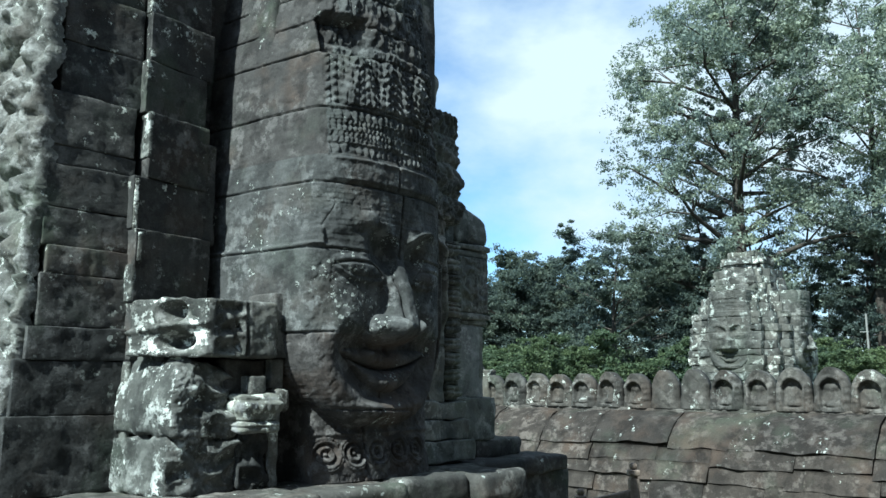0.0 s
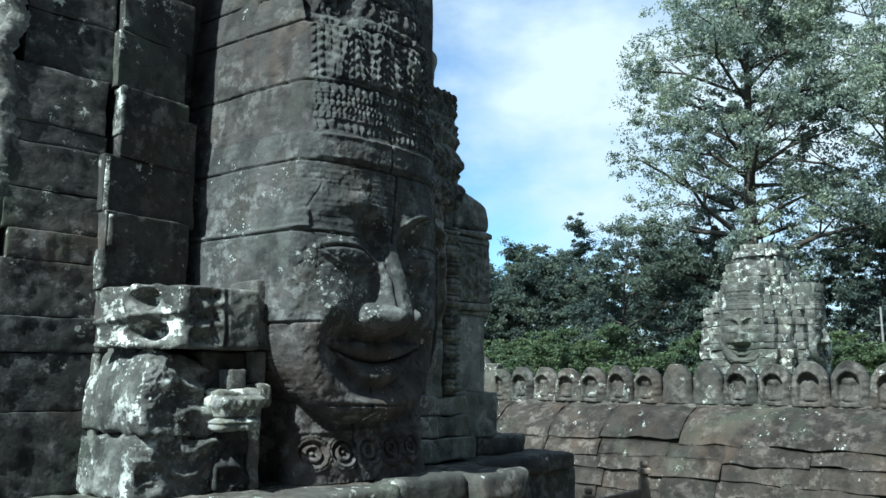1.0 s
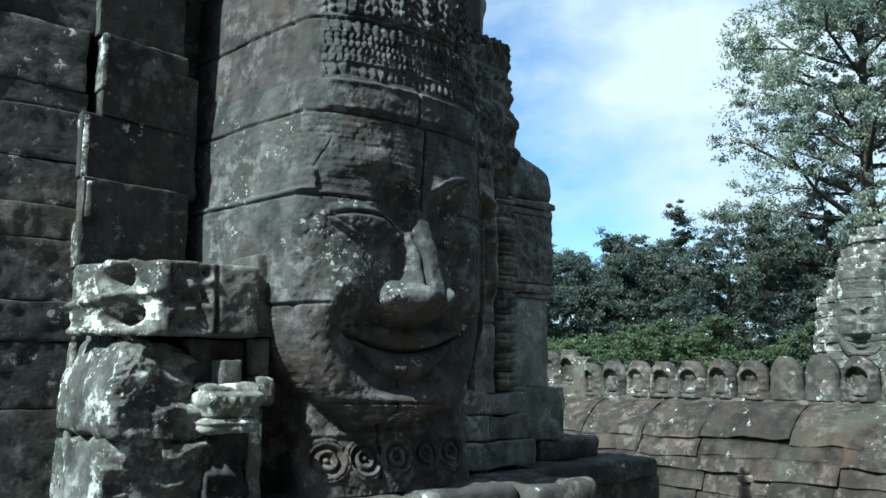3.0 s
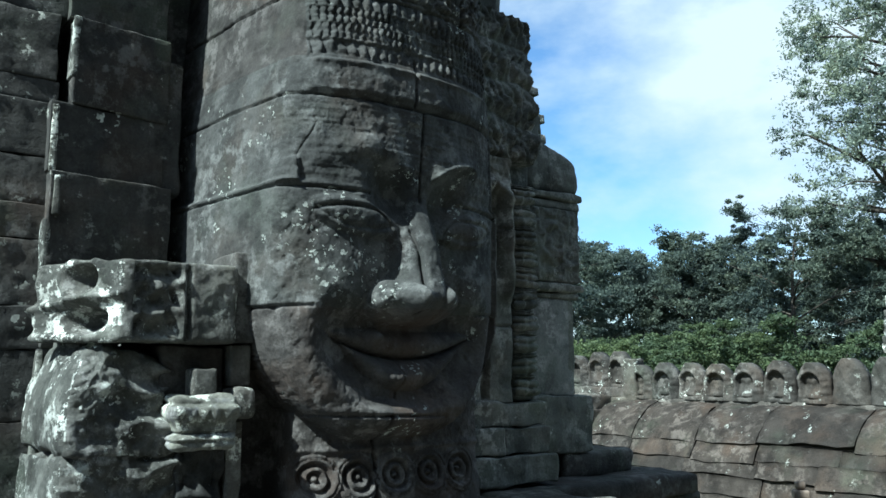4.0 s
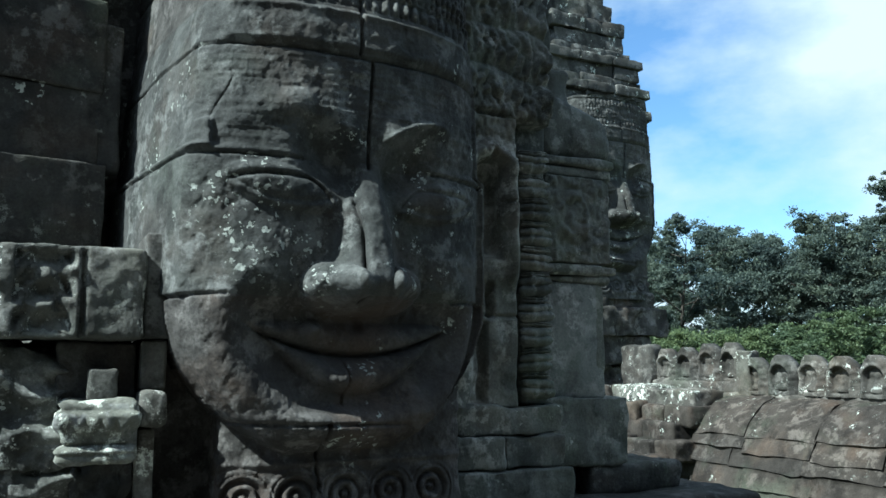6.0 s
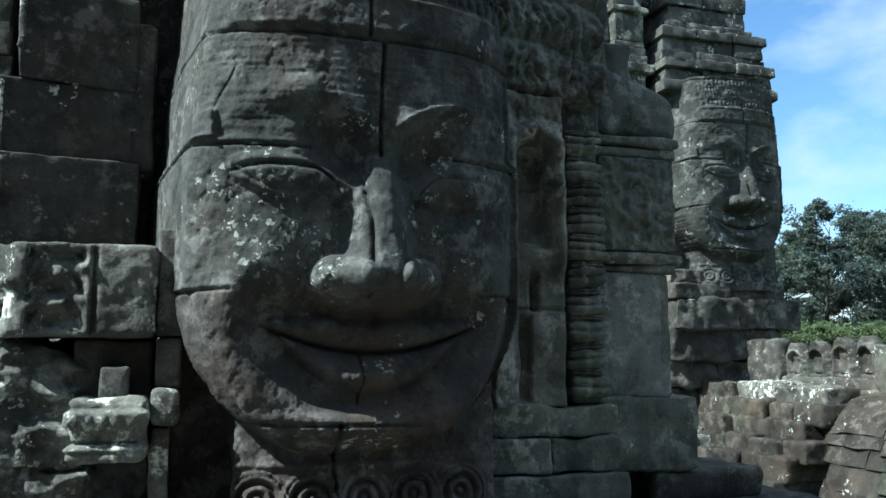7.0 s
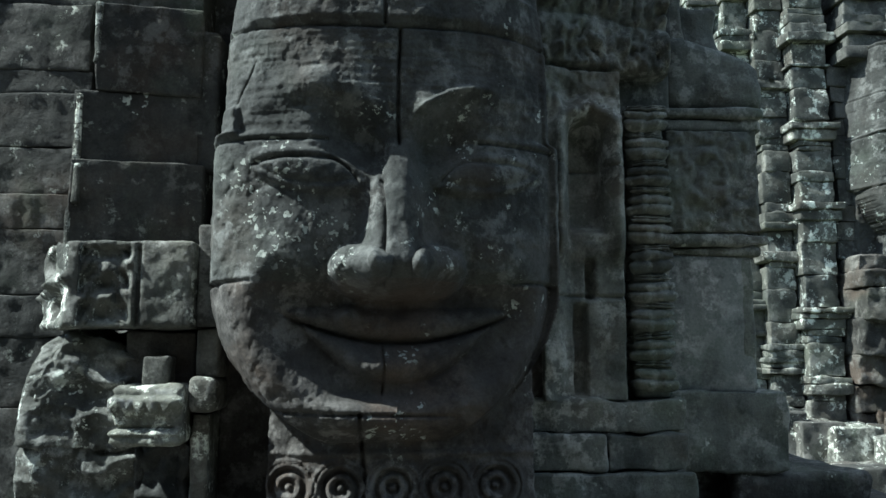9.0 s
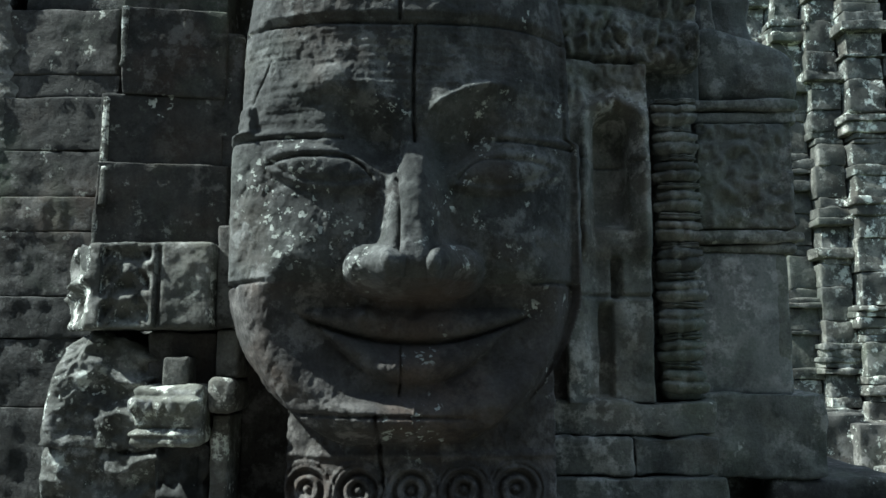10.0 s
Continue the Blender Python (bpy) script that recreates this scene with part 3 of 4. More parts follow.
wall_a = thing("wall_near", (-1.75, 1.1, 0.7), "dark sandstone wall pier of large worn blocks", "wall", kind="structure")
course_wall(wall_a, -1.29, [(0.70, 1.34, -2.10, 0.77), (1.34, 1.80, -2.10, 0.79), (1.80, 2.30, -2.09, 0.78), (2.30, 2.97, -2.10, 0.785), (2.97, 3.46, -2.12, 0.845), (3.46, 4.09, -1.99, 0.85), (4.09, 4.60, -2.03, 0.90), (4.60, 5.10, -2.0, 0.91), (5.1, 5.7, -2.0, 0.95), (5.7, 6.4, -1.95, 0.97), (6.4, 7.2, -1.95, 1.0), (7.2, 8.2, -1.9, 1.05)], 0.7, 7, M_WALL, 0.18)
part("stone_block", rbox((-1.37, 1.0, 2.93), (-1.19, 1.5, 3.95), 0.03, 0.06, 0.012, 5, 77), M_WALL, wall_a)
for za, zb, left, front in ((0.70, 1.34, -2.10, 0.77), (1.34, 1.80, -2.10, 0.79), (2.30, 2.66, -2.11, 0.79), (2.66, 2.95, -2.07, 0.785), (2.95, 3.44, -2.10, 0.845), (3.64, 4.09, -2.00, 0.845)):
    part("crusted_edge", rbox((left - 0.008, front - 0.004, za + 0.01), (left + 0.035, front + 0.16, zb - 0.01), 0.012, 0.03, 0.010, 9, int(za * 31)), M_PALE, wall_a, "block edge crusted with pale lichen")
wall_b = thing("wall_corner", (-2.45, 1.3, 0.7), "dark sandstone corner wall, courses stepped, sunlit lichened flank", "wall", kind="structure")
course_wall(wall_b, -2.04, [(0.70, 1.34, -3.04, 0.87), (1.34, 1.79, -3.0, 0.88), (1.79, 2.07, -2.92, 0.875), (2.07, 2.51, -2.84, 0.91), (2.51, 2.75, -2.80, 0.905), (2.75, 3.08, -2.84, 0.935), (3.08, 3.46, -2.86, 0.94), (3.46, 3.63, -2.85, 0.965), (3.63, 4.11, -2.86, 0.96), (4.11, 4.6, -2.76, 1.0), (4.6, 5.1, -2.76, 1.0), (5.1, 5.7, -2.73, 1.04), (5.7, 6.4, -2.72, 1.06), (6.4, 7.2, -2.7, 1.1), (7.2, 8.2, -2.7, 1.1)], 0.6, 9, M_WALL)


def flank_shape():
    """The carved flank that turns away from the corner: leaf scrolls worn by weather."""
    zs, ys = np.linspace(0.72, 7.6, 260), np.concatenate([[0.96, 0.93, 0.95], np.linspace(0.97, 4.2, 130)])
    Z, Y = np.meshgrid(zs, ys, indexing="ij")
    p = np.stack([Y.ravel() * 0, Y.ravel(), Z.ravel()], 1)
    lean = np.interp(Z.ravel(), [0.7, 1.8, 2.5, 7.6], [-0.30, -0.14, -0.06, -0.02])
    x = -2.86 + lean - 0.15 * np.abs(fbm(p * np.array([1.0, 2.6, 3.4]), 4, 14)) - 0.03 * fbm(p * 7.0, 3, 15) - 0.035 * np.abs(fbm(p * 15.0, 3, 16))
    x = x + np.where(np.arange(len(x)) % len(ys) == 0, 0.16, np.where(np.arange(len(x)) % len(ys) == 1, 0.05, 0.0))
    for zz in (1.34, 1.79, 2.5, 3.08, 3.63, 4.11, 4.6, 5.1, 5.7):
        x = x + 0.035 * bump(Z.ravel() - zz, 0.012)
    return np.stack([x, Y.ravel(), Z.ravel()], 1), grid_quads(len(zs), len(ys), flip=True)


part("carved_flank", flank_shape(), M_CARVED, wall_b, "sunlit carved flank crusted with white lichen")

# ---- right wing of the tower ----
wing = thing("tower_wing", (1.7, 0.6, 0.7), "shaded carved sandstone wing of the face tower", "wall", kind="structure")


def relief(s0, s1, z0, z1, fn, res=0.012):
    ns, nz = int((s1 - s0) / res), int((z1 - z0) / res)
    S, Z = np.meshgrid(np.linspace(s0, s1, ns), np.linspace(z0, z1, nz))
    d = fn(S.ravel(), Z.ravel())
    v = np.stack([S.ravel(), -d, Z.ravel()], 1)
    # the edges turn back into the wall
    edge = (np.arange(v.shape[0]) % ns == 0) | (np.arange(v.shape[0]) % ns == ns - 1) | (np.arange(v.shape[0]) // ns == 0) | (np.arange(v.shape[0]) // ns == nz - 1)
    v[edge, 1] += 0.40
    return v, grid_quads(nz, ns)


def ear_relief(s, z):
    p = np.stack([s, s * 0, z], 1)
    d = -0.40 + 0.02 * fbm(p * 6, 3, 61) + 0.10 * sstep(1.10, 0.98, s)
    c = 1.26
    # rim of the long ear and the slit within it
    arch = np.where(z > 3.05, np.hypot(s - c, (z - 3.05) * 1.0), np.abs(s - c))
    d = d + 0.085 * bump(arch - 0.19, 0.05) * sstep(2.2, 2.4, z) - 0.16 * sstep(0.125, 0.09, arch) * sstep(2.42, 2.50, z) * sstep(3.30, 3.2, z)
    d = d + 0.06 * bump(s - 1.07, 0.05) * sstep(1.4, 1.5, z)
    d = d - 0.10 * sstep(0.035, 0.02, np.abs(s - 1.27)) * sstep(2.0, 2.03, z) * sstep(2.28, 2.24, z)
    d = d - 0.09 * sstep(0.05, 0.03, np.abs(s - 1.20)) * sstep(1.40, 1.45, z) * sstep(2.0, 1.95, z)
    d = d - 0.03 * bump(z - 2.03, 0.010) - 0.025 * bump(z - 2.86, 0.008)
    leaf = sstep(2.9, 3.3, z) * 0.04 * np.abs(fbm(p * np.array([16, 1, 11.0]), 3, 65))
    return d + leaf


def crown_relief(s, z):
    p = np.stack([s, s * 0, z], 1)
    d = -0.40 - 0.10 * sstep(1.0, 1.8, s) - 0.05 * (z - 3.5)
    rows = np.abs(np.sin(z * 8.2 + 0.6 * vnoise(p * 3, 71))) ** 0.6
    leaf = np.abs(fbm(p * np.array([12.0, 1, 7.0]), 4, 72))
    scroll = np.abs(np.sin(s * 34 + 2.2 * np.sin(z * 9)))
    return d + 0.09 * leaf * rows + 0.035 * scroll * rows - 0.05 * bump(z - 3.52 + 0.06 * (s - 1.3), 0.014)


def medallion(s, z):
    p = np.stack([s, s * 0, z], 1)
    rr = np.hypot((s - 2.10) / 0.8, z - 2.83)
    return -0.56 + 0.035 * np.abs(fbm(p * np.array([14.0, 1, 11.0]), 3, 81)) + 0.025 * bump(rr - 0.16, 0.03) + 0.03 * bump(rr, 0.07)


part("ear_panel", relief(0.94, 1.50, 1.38, 3.50, ear_relief), M_WING, wing, "carved long ear with a deep slit")
part("carved_crown", relief(0.86, 1.86, 3.50, 4.90, crown_relief), M_WING, wing, "leaf carving worn by weather")
part("core_block", rbox((0.9, 0.62, 1.3), (1.9, 1.2, 4.9), 0.03, 0.3, 0.01, 3, 3), M_WING, wing)


def ring_shape(z0, h, seed):
    """One worn lotus ring of the colonnette."""
    a = np.linspace(0, 2 * np.pi, 33)
    prof = [(0.0, 0.62), (0.10, 0.86), (0.30, 1.0), (0.46, 0.97), (0.52, 0.82), (0.60, 0.80), (0.68, 0.95), (0.88, 0.92), (1.0, 0.62)]
    T, A = np.meshgrid(np.arange(len(prof)), a, indexing="ij")
    rad = np.array([p[1] for p in prof])[T] * (0.150 if h > 0.1 else 0.128) * (1 + 0.09 * np.cos(10 * A))
    z = z0 + h * np.array([p[0] for p in prof])[T]
    sq = 1 + 0.12 * np.cos(4 * A + np.pi)
    x, y = 1.68 + rad * sq * np.cos(A), 0.53 + rad * sq * np.sin(A)
    v = np.stack([x.ravel(), y.ravel(), z.ravel()], 1)
    v = v + 0.028 * np.stack([vnoise(v * 9, seed), vnoise(v * 9, seed + 1), 0.4 * vnoise(v * 9, seed + 2)], 1)
    return v, grid_quads(len(prof), len(a), flip=True)


colonnette = thing("colonnette", (1.64, 0.54, 1.40), "shaded stone colonnette of stacked worn lotus rings", "column")
zc = 1.44
for i in range(20):
    hgt = (0.150, 0.040, 0.135, 0.045)[i % 4]
    part("lotus_ring", ring_shape(zc, hgt * 0.98, 100 + 3 * i), M_WING, colonnette)
    zc += hgt
part("shaft", rbox((1.57, 0.46, 1.40), (1.79, 0.72, zc), 0.04, 0.2, 0.0), M_WING, colonnette)

part("plain_panel", rbox((1.80, 0.60, 1.42), (2.40, 0.95, 2.32), 0.03, 0.06, 0.010, 3, 12), M_PANEL, wing, "smooth pale grey stone panel")
part("panel_border", rbox((2.31, 0.595, 1.44), (2.405, 0.8, 2.31), 0.02, 0.08, 0.008, 5, 13), M_WING, wing)
for lo, hi, sd_ in (((1.80, 0.58, 2.315), (2.46, 1.1, 2.375), 1), ((1.80, 0.54, 2.38), (2.51, 1.1, 2.455), 2), ((1.82, 0.58, 3.16), (2.50, 1.1, 3.24), 3), ((1.81, 0.55, 3.245), (2.52, 1.1, 3.32), 4)):
    part("moulding", rbox(lo, hi, 0.025, 0.06, 0.012, 6, sd_), M_WING, wing)
part("medallion_block", relief(1.83, 2.46, 2.46, 3.16, medallion), M_WING, wing, "block carved with a worn medallion")
part("core_block", rbox((1.84, 0.70, 2.44), (2.44, 1.3, 3.3), 0.02, 0.2, 0.01, 4, 3), M_WING, wing)


def sloped(lo, hi, drop, **k):
    v, q = rbox(lo, hi, **k)
    f = (v[:, 2] - lo[2]) / (hi[2] - lo[2])
    g = (v[:, 0] - lo[0]) / (hi[0] - lo[0])
    v[:, 2] -= drop * np.clip(f, 0, 1) * g ** 2
    return v, q


part("capping_block", sloped((1.86, 0.62, 3.325), (2.56, 1.3, 3.86), 0.22, r=0.10, res=0.06, amp=0.025, freq=4, seed=17), M_WING, wing, "sloping weathered capping stone")
part("upper_block", sloped((1.72, 0.80, 3.8), (2.10, 1.6, 4.75), 0.10, r=0.06, res=0.08, amp=0.04, freq=4, seed=19), M_WING, wing)
part("upper_block", rbox((1.95, 0.95, 3.8), (2.42, 1.8, 4.22), 0.08, 0.08, 0.04, 4, 20), M_WING, wing)
part("upper_block", rbox((1.2, 0.62, 4.7), (1.66, 1.5, 5.4), 0.08, 0.08, 0.05, 4, 22), M_WING, wing)
part("upper_block", rbox((1.0, 0.7, 5.35), (1.5, 1.5, 6.1), 0.08, 0.08, 0.05, 4, 23), M_WING, wing)
# base mouldings under the ear and the colonnette
for lo, hi, sd_ in (((0.80, 0.36, 1.20), (1.84, 0.9, 1.40), 5), ((0.84, 0.30, 0.98), (1.32, 0.9, 1.195), 6), ((1.33, 0.31, 0.98), (1.83, 0.9, 1.195), 7), ((0.80, 0.24, 0.74), (1.84, 0.9, 0.975), 8), ((1.79, 0.54, 0.93), (2.57, 1.3, 1.44), 9)):
    part("base_block", rbox(lo, hi, 0.02, 0.035, 0.022, 6, sd_, 40), M_WING, wing)
part("base_block", rbox((1.3, 0.10, 0.52), (3.50, 1.9, 0.72), 0.05, 0.08, 0.02, 4, 31), M_WALL, wing)
part("base_block", rbox((2.2, 0.55, 0.70), (3.1, 1.9, 0.92), 0.05, 0.08, 0.02, 4, 32), M_WALL, wing)
part("base_block", rbox((1.2, 0.2, -0.1), (3.62, 2.2, 0.53), 0.05, 0.12, 0.03, 3, 33), M_WALL, wing)

# ---- ledge at the foot of the head ----
ledge = thing("ledge", (-0.5, 0, -0.1), "broad worn sandstone ledge below the stone head", "ledge", kind="structure")
rngl = random.Random(5)
x = -4.2
while x < 1.6:
    w = rngl.uniform(0.8, 1.3)
    f = -0.50 + rngl.uniform(-0.10, 0.10)
    part("ledge_slab", rbox((x + 0.005, f, 0.42), (min(x + w, 1.75) - 0.005, 1.2, 0.70 + rngl.uniform(-0.012, 0.012)), 0.07, 0.07, 0.022, 4, rngl.randrange(99)), M_LEDGE, ledge)
    part("ledge_foot", rbox((x + 0.005, f + 0.12, -0.12), (min(x + w, 1.75) - 0.005, 1.2, 0.42), 0.05, 0.14, 0.02, 3, rngl.randrange(99)), M_WALL, ledge)
    x += w


# ---- carved corner stones beside the head: beast head, body below, small capital ----
def carve(lo, hi, fn, r=0.05, res=0.03, seed=0, most=60):
    v, q = rbox(lo, hi, r, res, 0.0, 4, seed, most)
    lo_, hi_ = np.array(lo), np.array(hi)
    inner = np.clip(v, lo_ + r, hi_ - r)
    d = v - inner
    nn = d / np.maximum(np.linalg.norm(d, axis=1, keepdims=True), 1e-9)
    v = v + nn * fn(v, nn)[:, None]
    return v, q


def beast_fn(v, nn):
    """A round eye socket, a gaping mouth and brow ridges on the side, scrollwork and a plain end block on the front."""
    out = 0.010 * fbm(v * 5, 3, 91) + 0.005 * fbm(v * 20, 3, 93)
    side = -nn[:, 0] > 0.6
    y, z = v[:, 1], v[:, 2]
    out = out - np.where(side, 0.13 * sstep(1.15, 0.75, np.hypot((y - 0.30) / 0.105, (z - 2.205) / 0.085)), 0)
    out = out - np.where(side, 0.16 * sstep(1.2, 0.7, np.hypot((y - 0.30) / 0.150, (z - 1.955) / 0.075)), 0)
    out = out + np.where(side, 0.035 * bump(np.hypot((y - 0.30) / 1.1, z - 2.205) - 0.125, 0.03) + 0.04 * bump(z - 2.075 + 0.12 * (y - 0.3), 0.028), 0)
    out = out + np.where(side, 0.02 * bump(z - 1.85, 0.035) - 0.02 * np.abs(np.sin(y * 34)) * bump(z - 2.04, 0.03), 0)
    front = -nn[:, 1] > 0.6
    x = v[:, 0]
    scroll = np.sin(z * 38 + 5 * np.sin(x * 9)) * np.sin(x * 23)
    panel = sstep(-1.73, -1.70, x) * sstep(-1.43, -1.46, x)
    out = out + np.where(front, panel * (0.036 * scroll - 0.034 - 0.03 * np.abs(fbm(v * 14, 3, 94))), 0)
    out = out - np.where(front, 0.045 * bump(x + 1.395, 0.011), 0)
    out = out + np.where(front, 0.030 * bump(np.hypot(x + 1.45, z - 2.20), 0.032) + 0.012 * bump(z - 2.0 - 0.1 * (x + 1.6), 0.02) * panel, 0)
    return out


def body_fn(v, nn):
    out = 0.055 * fbm(v * 3.6, 3, 95) - 0.065 * np.abs(fbm(v * 5.5, 4, 96)) + 0.035
    front = -nn[:, 1] > 0.5
    out = out - np.where(front, 0.06 * np.abs(np.sin(v[:, 2] * 14 + 2 * vnoise(v * 5, 97))) * sstep(-1.85, -1.7, v[:, 0]), 0)
    side = -nn[:, 0] > 0.6
    return np.where(side, 0.22 * out, out)


def splayed(shape, x0, x1, y0, rate):
    """The left side drawn outwards as it runs back into the wall."""
    v, q = shape
    v = v.copy()
    v[:, 0] -= rate * np.clip(v[:, 1] - y0, 0, 1) * np.clip((x1 - v[:, 0]) / (x1 - x0), 0, 1.2)
    return v, q


def crusted(ob, left):
    """White lichen crust, partly sunlight painted into the colour, on left and right sides."""
    ob.data.materials.append(M_SUN_CRUST)
    n = np.zeros(len(ob.data.polygons) * 3)
    ob.data.polygons.foreach_get("normal", n)
    n = n.reshape(-1, 3)
    ob.data.polygons.foreach_set("material_index", (np.abs(n[:, 0]) > left).astype(np.int32))
    return ob


crusted(solid("carved_beast_head", splayed(carve((-1.79, 0.03, 1.825), (-1.085, 0.68, 2.315), beast_fn, 0.03, 0.012, 1, 70), -1.79, -1.085, 0.03, 0.58), M_CARVED, "carved stone beast head, white lichen and painted sunlight on its cheek", "carving"), 0.55)


def guardian_shape():
    """A shoulder that rises to a worn peak, broken away beside it."""
    v, q = carve((-2.06, 0.10, 1.175), (-1.42, 1.0, 1.82), body_fn, 0.07, 0.014, 2, 70)
    top = np.interp(v[:, 0], [-2.1, -1.98, -1.80, -1.72, -1.62, -1.55, -1.40], [0.12, 0.05, 0.0, 0.02, 0.07, 0.09, 0.10]) * sstep(0.62, 0.30, v[:, 1])
    v[:, 2] -= top * np.clip((v[:, 2] - 1.175) / 0.64, 0, 1)
    v[:, 1] += 0.13 * np.clip((v[:, 2] - 1.175) / 0.64, 0, 1) * sstep(0.7, 0.3, v[:, 1])
    v[:, 0] += 0.10 * sstep(1.4, 1.82, v[:, 2]) * sstep(-1.8, -2.0, v[:, 0])
    return v, q


crusted(solid("carved_guardian_stone", splayed(guardian_shape(), -2.06, -1.42, 0.1, 0.12), M_CARVED, "eroded carved guardian stone, pale with lichen", "carving"), 0.70)
crusted(solid("carved_base_stone", splayed(carve((-2.06, 0.14, 0.69), (-1.36, 1.0, 1.165), body_fn, 0.05, 0.016, 3), -2.06, -1.36, 0.14, 0.14), M_CARVED, "eroded pale base stone under the carving", "carving"), 0.70)
pier = thing("corner_pier", (-1.2, 0.6, 0.7), "dark block pier between the carving and the stone head", "pier")
for za, zb, xa in ((1.42, 1.82, -1.50), (0.70, 1.42, -1.38)):
    part("pier_block", rbox((xa, 0.20, za), (-1.09, 1.0, zb - 0.005), 0.03, 0.05, 0.012, 5, int(za * 50)), M_WALL, pier)
part("pier_block", rbox((-1.085, 0.09, 1.83), (-0.93, 1.3, 2.42), 0.02, 0.05, 0.008, 5, 7), M_HEAD, pier)
part("pier_block", rbox((-1.085, 0.12, 1.55), (-0.95, 1.0, 1.825), 0.02, 0.05, 0.008, 5, 8), M_CARVED, pier)
part("pier_block", rbox((-1.09, 0.02, 1.36), (-0.945, 0.9, 1.545), 0.035, 0.03, 0.014, 6, 9), M_CARVED, pier)
part("pier_block", rbox((-1.10, 0.10, 0.70), (-0.985, 0.9, 1.355), 0.03, 0.04, 0.016, 6, 10), M_CARVED, pier)

capital = thing("small_capital", (-1.27, 0.05, 1.17), "small carved stone capital, lit and lichened", "carving")


def cap_fn(v, nn):
    """A plain slab, a swelling band of small pointed petals, a waist, then three stepped fillets."""
    front = (-nn[:, 1] > 0.4) | (-nn[:, 0] > 0.4)
    along = np.where(-nn[:, 1] > 0.4, v[:, 0], v[:, 1])
    z = v[:, 2]
    out = 0.010 * fbm(v * 9, 3, 98) - 0.016 * np.abs(fbm(v * 5, 3, 99))
    tip = np.abs((along * 14.0) % 1.0 - 0.5) * 2
    petals = 0.016 * sstep(0.02, -0.02, 1.345 + 0.07 * tip - z) * sstep(1.455, 1.43, z)
    body = -0.020 * bump(z - 1.462, 0.010) - 0.030 * sstep(1.40, 1.31, z) * sstep(1.25, 1.29, z)
    fillets = -0.022 * bump(z - 1.285, 0.008) - 0.018 * bump(z - 1.235, 0.008)
    return out + np.where(front, petals + body + fillets, 0)


cap_v, cap_q = carve((-1.49, -0.10, 1.18), (-1.10, 0.34, 1.515), cap_fn, 0.05, 0.011, 4, 50)
cap_v[:, 1] += 0.05 * sstep(1.46, 1.52, cap_v[:, 2]) * sstep(0.25, 0.0, cap_v[:, 1])
part("cap", (cap_v, cap_q), M_CAP, capital)
part("stub", rbox((-1.345, 0.02, 1.50), (-1.205, 0.22, 1.665), 0.018, 0.04, 0.008, 8, 5), M_CARVED, capital)
part("stem", carve((-1.40, 0.10, 0.69), (-1.12, 0.40, 1.185), body_fn, 0.05, 0.025, 6), M_WALL, capital)

# ---- gallery with its crest of niches ----
PROFILE_S = [14.62, 14.38, 13.95, 13.50, 13.20, 12.98, 12.80, 12.66, 12.55, 12.46]
PROFILE_Z = [0.90, 0.86, 0.70, 0.30, -0.15, -0.55, -0.95, -1.45, -2.0, -2.6]


def roof_slab(t0, t1, y0, y1, lift, seed):
    """A curved roof slab between two marks of the vault's profile, y0 to y1 along the gallery."""
    idx = np.arange(len(PROFILE_S))
    rng = np.random.default_rng(seed)
    nt, ny = max(3, int((t1 - t0) * 6)), max(4, int((y1 - y0) / 0.16))
    t, y = np.linspace(t0, t1, nt), np.linspace(y0, y1, ny)
    T, Y = np.meshgrid(t, y, indexing="ij")
    ragged = vnoise(np.stack([y * 2.3, y * 0 + seed, y * 0], 1), 7)
    T = T + 0.09 * ragged[None, :] * ((T - t0) / (t1 - t0)) ** 3
    s, z = np.interp(T, idx, PROFILE_S), np.interp(T, idx, PROFILE_Z)
    ds, dz = np.gradient(s, axis=0), np.gradient(z, axis=0)
    ln = np.hypot(ds, dz)
    nx, nz = dz / ln, -ds / ln
    p = np.stack([s.ravel(), Y.ravel(), z.ravel()], 1)
    bow = 0.025 * np.sin(np.pi * (Y - y0) / (y1 - y0))
    off = lift + bow.ravel() * 0.6 + 0.035 * fbm(p * 2.2, 3, seed) - 0.018 * np.abs(np.sin(Y.ravel() * 11 + 2 * vnoise(p, seed)))
    top = p + np.stack([nx.ravel(), 0 * off, nz.ravel()], 1) * off[:, None]
    low = p + np.stack([nx.ravel(), 0 * off, nz.ravel()], 1) * (lift - 0.22)
    n = len(top)
    q = [grid_quads(nt, ny), grid_quads(nt, ny, n, True)]
    i = np.arange(ny - 1)
    a = (nt - 1) * ny
    q.append(np.stack([a + i, a + i + 1, n + a + i + 1, n + a + i], 1)[:, ::-1])
    q.append(np.stack([i, i + 1, n + i + 1, n + i], 1))
    j = np.arange(nt - 1) * ny
    q.append(np.stack([j, j + ny, n + j + ny, n + j], 1)[:, ::-1])
    j = j + ny - 1
    q.append(np.stack([j, j + ny, n + j + ny, n + j], 1))
    return np.concatenate([top, low]), np.concatenate(q)


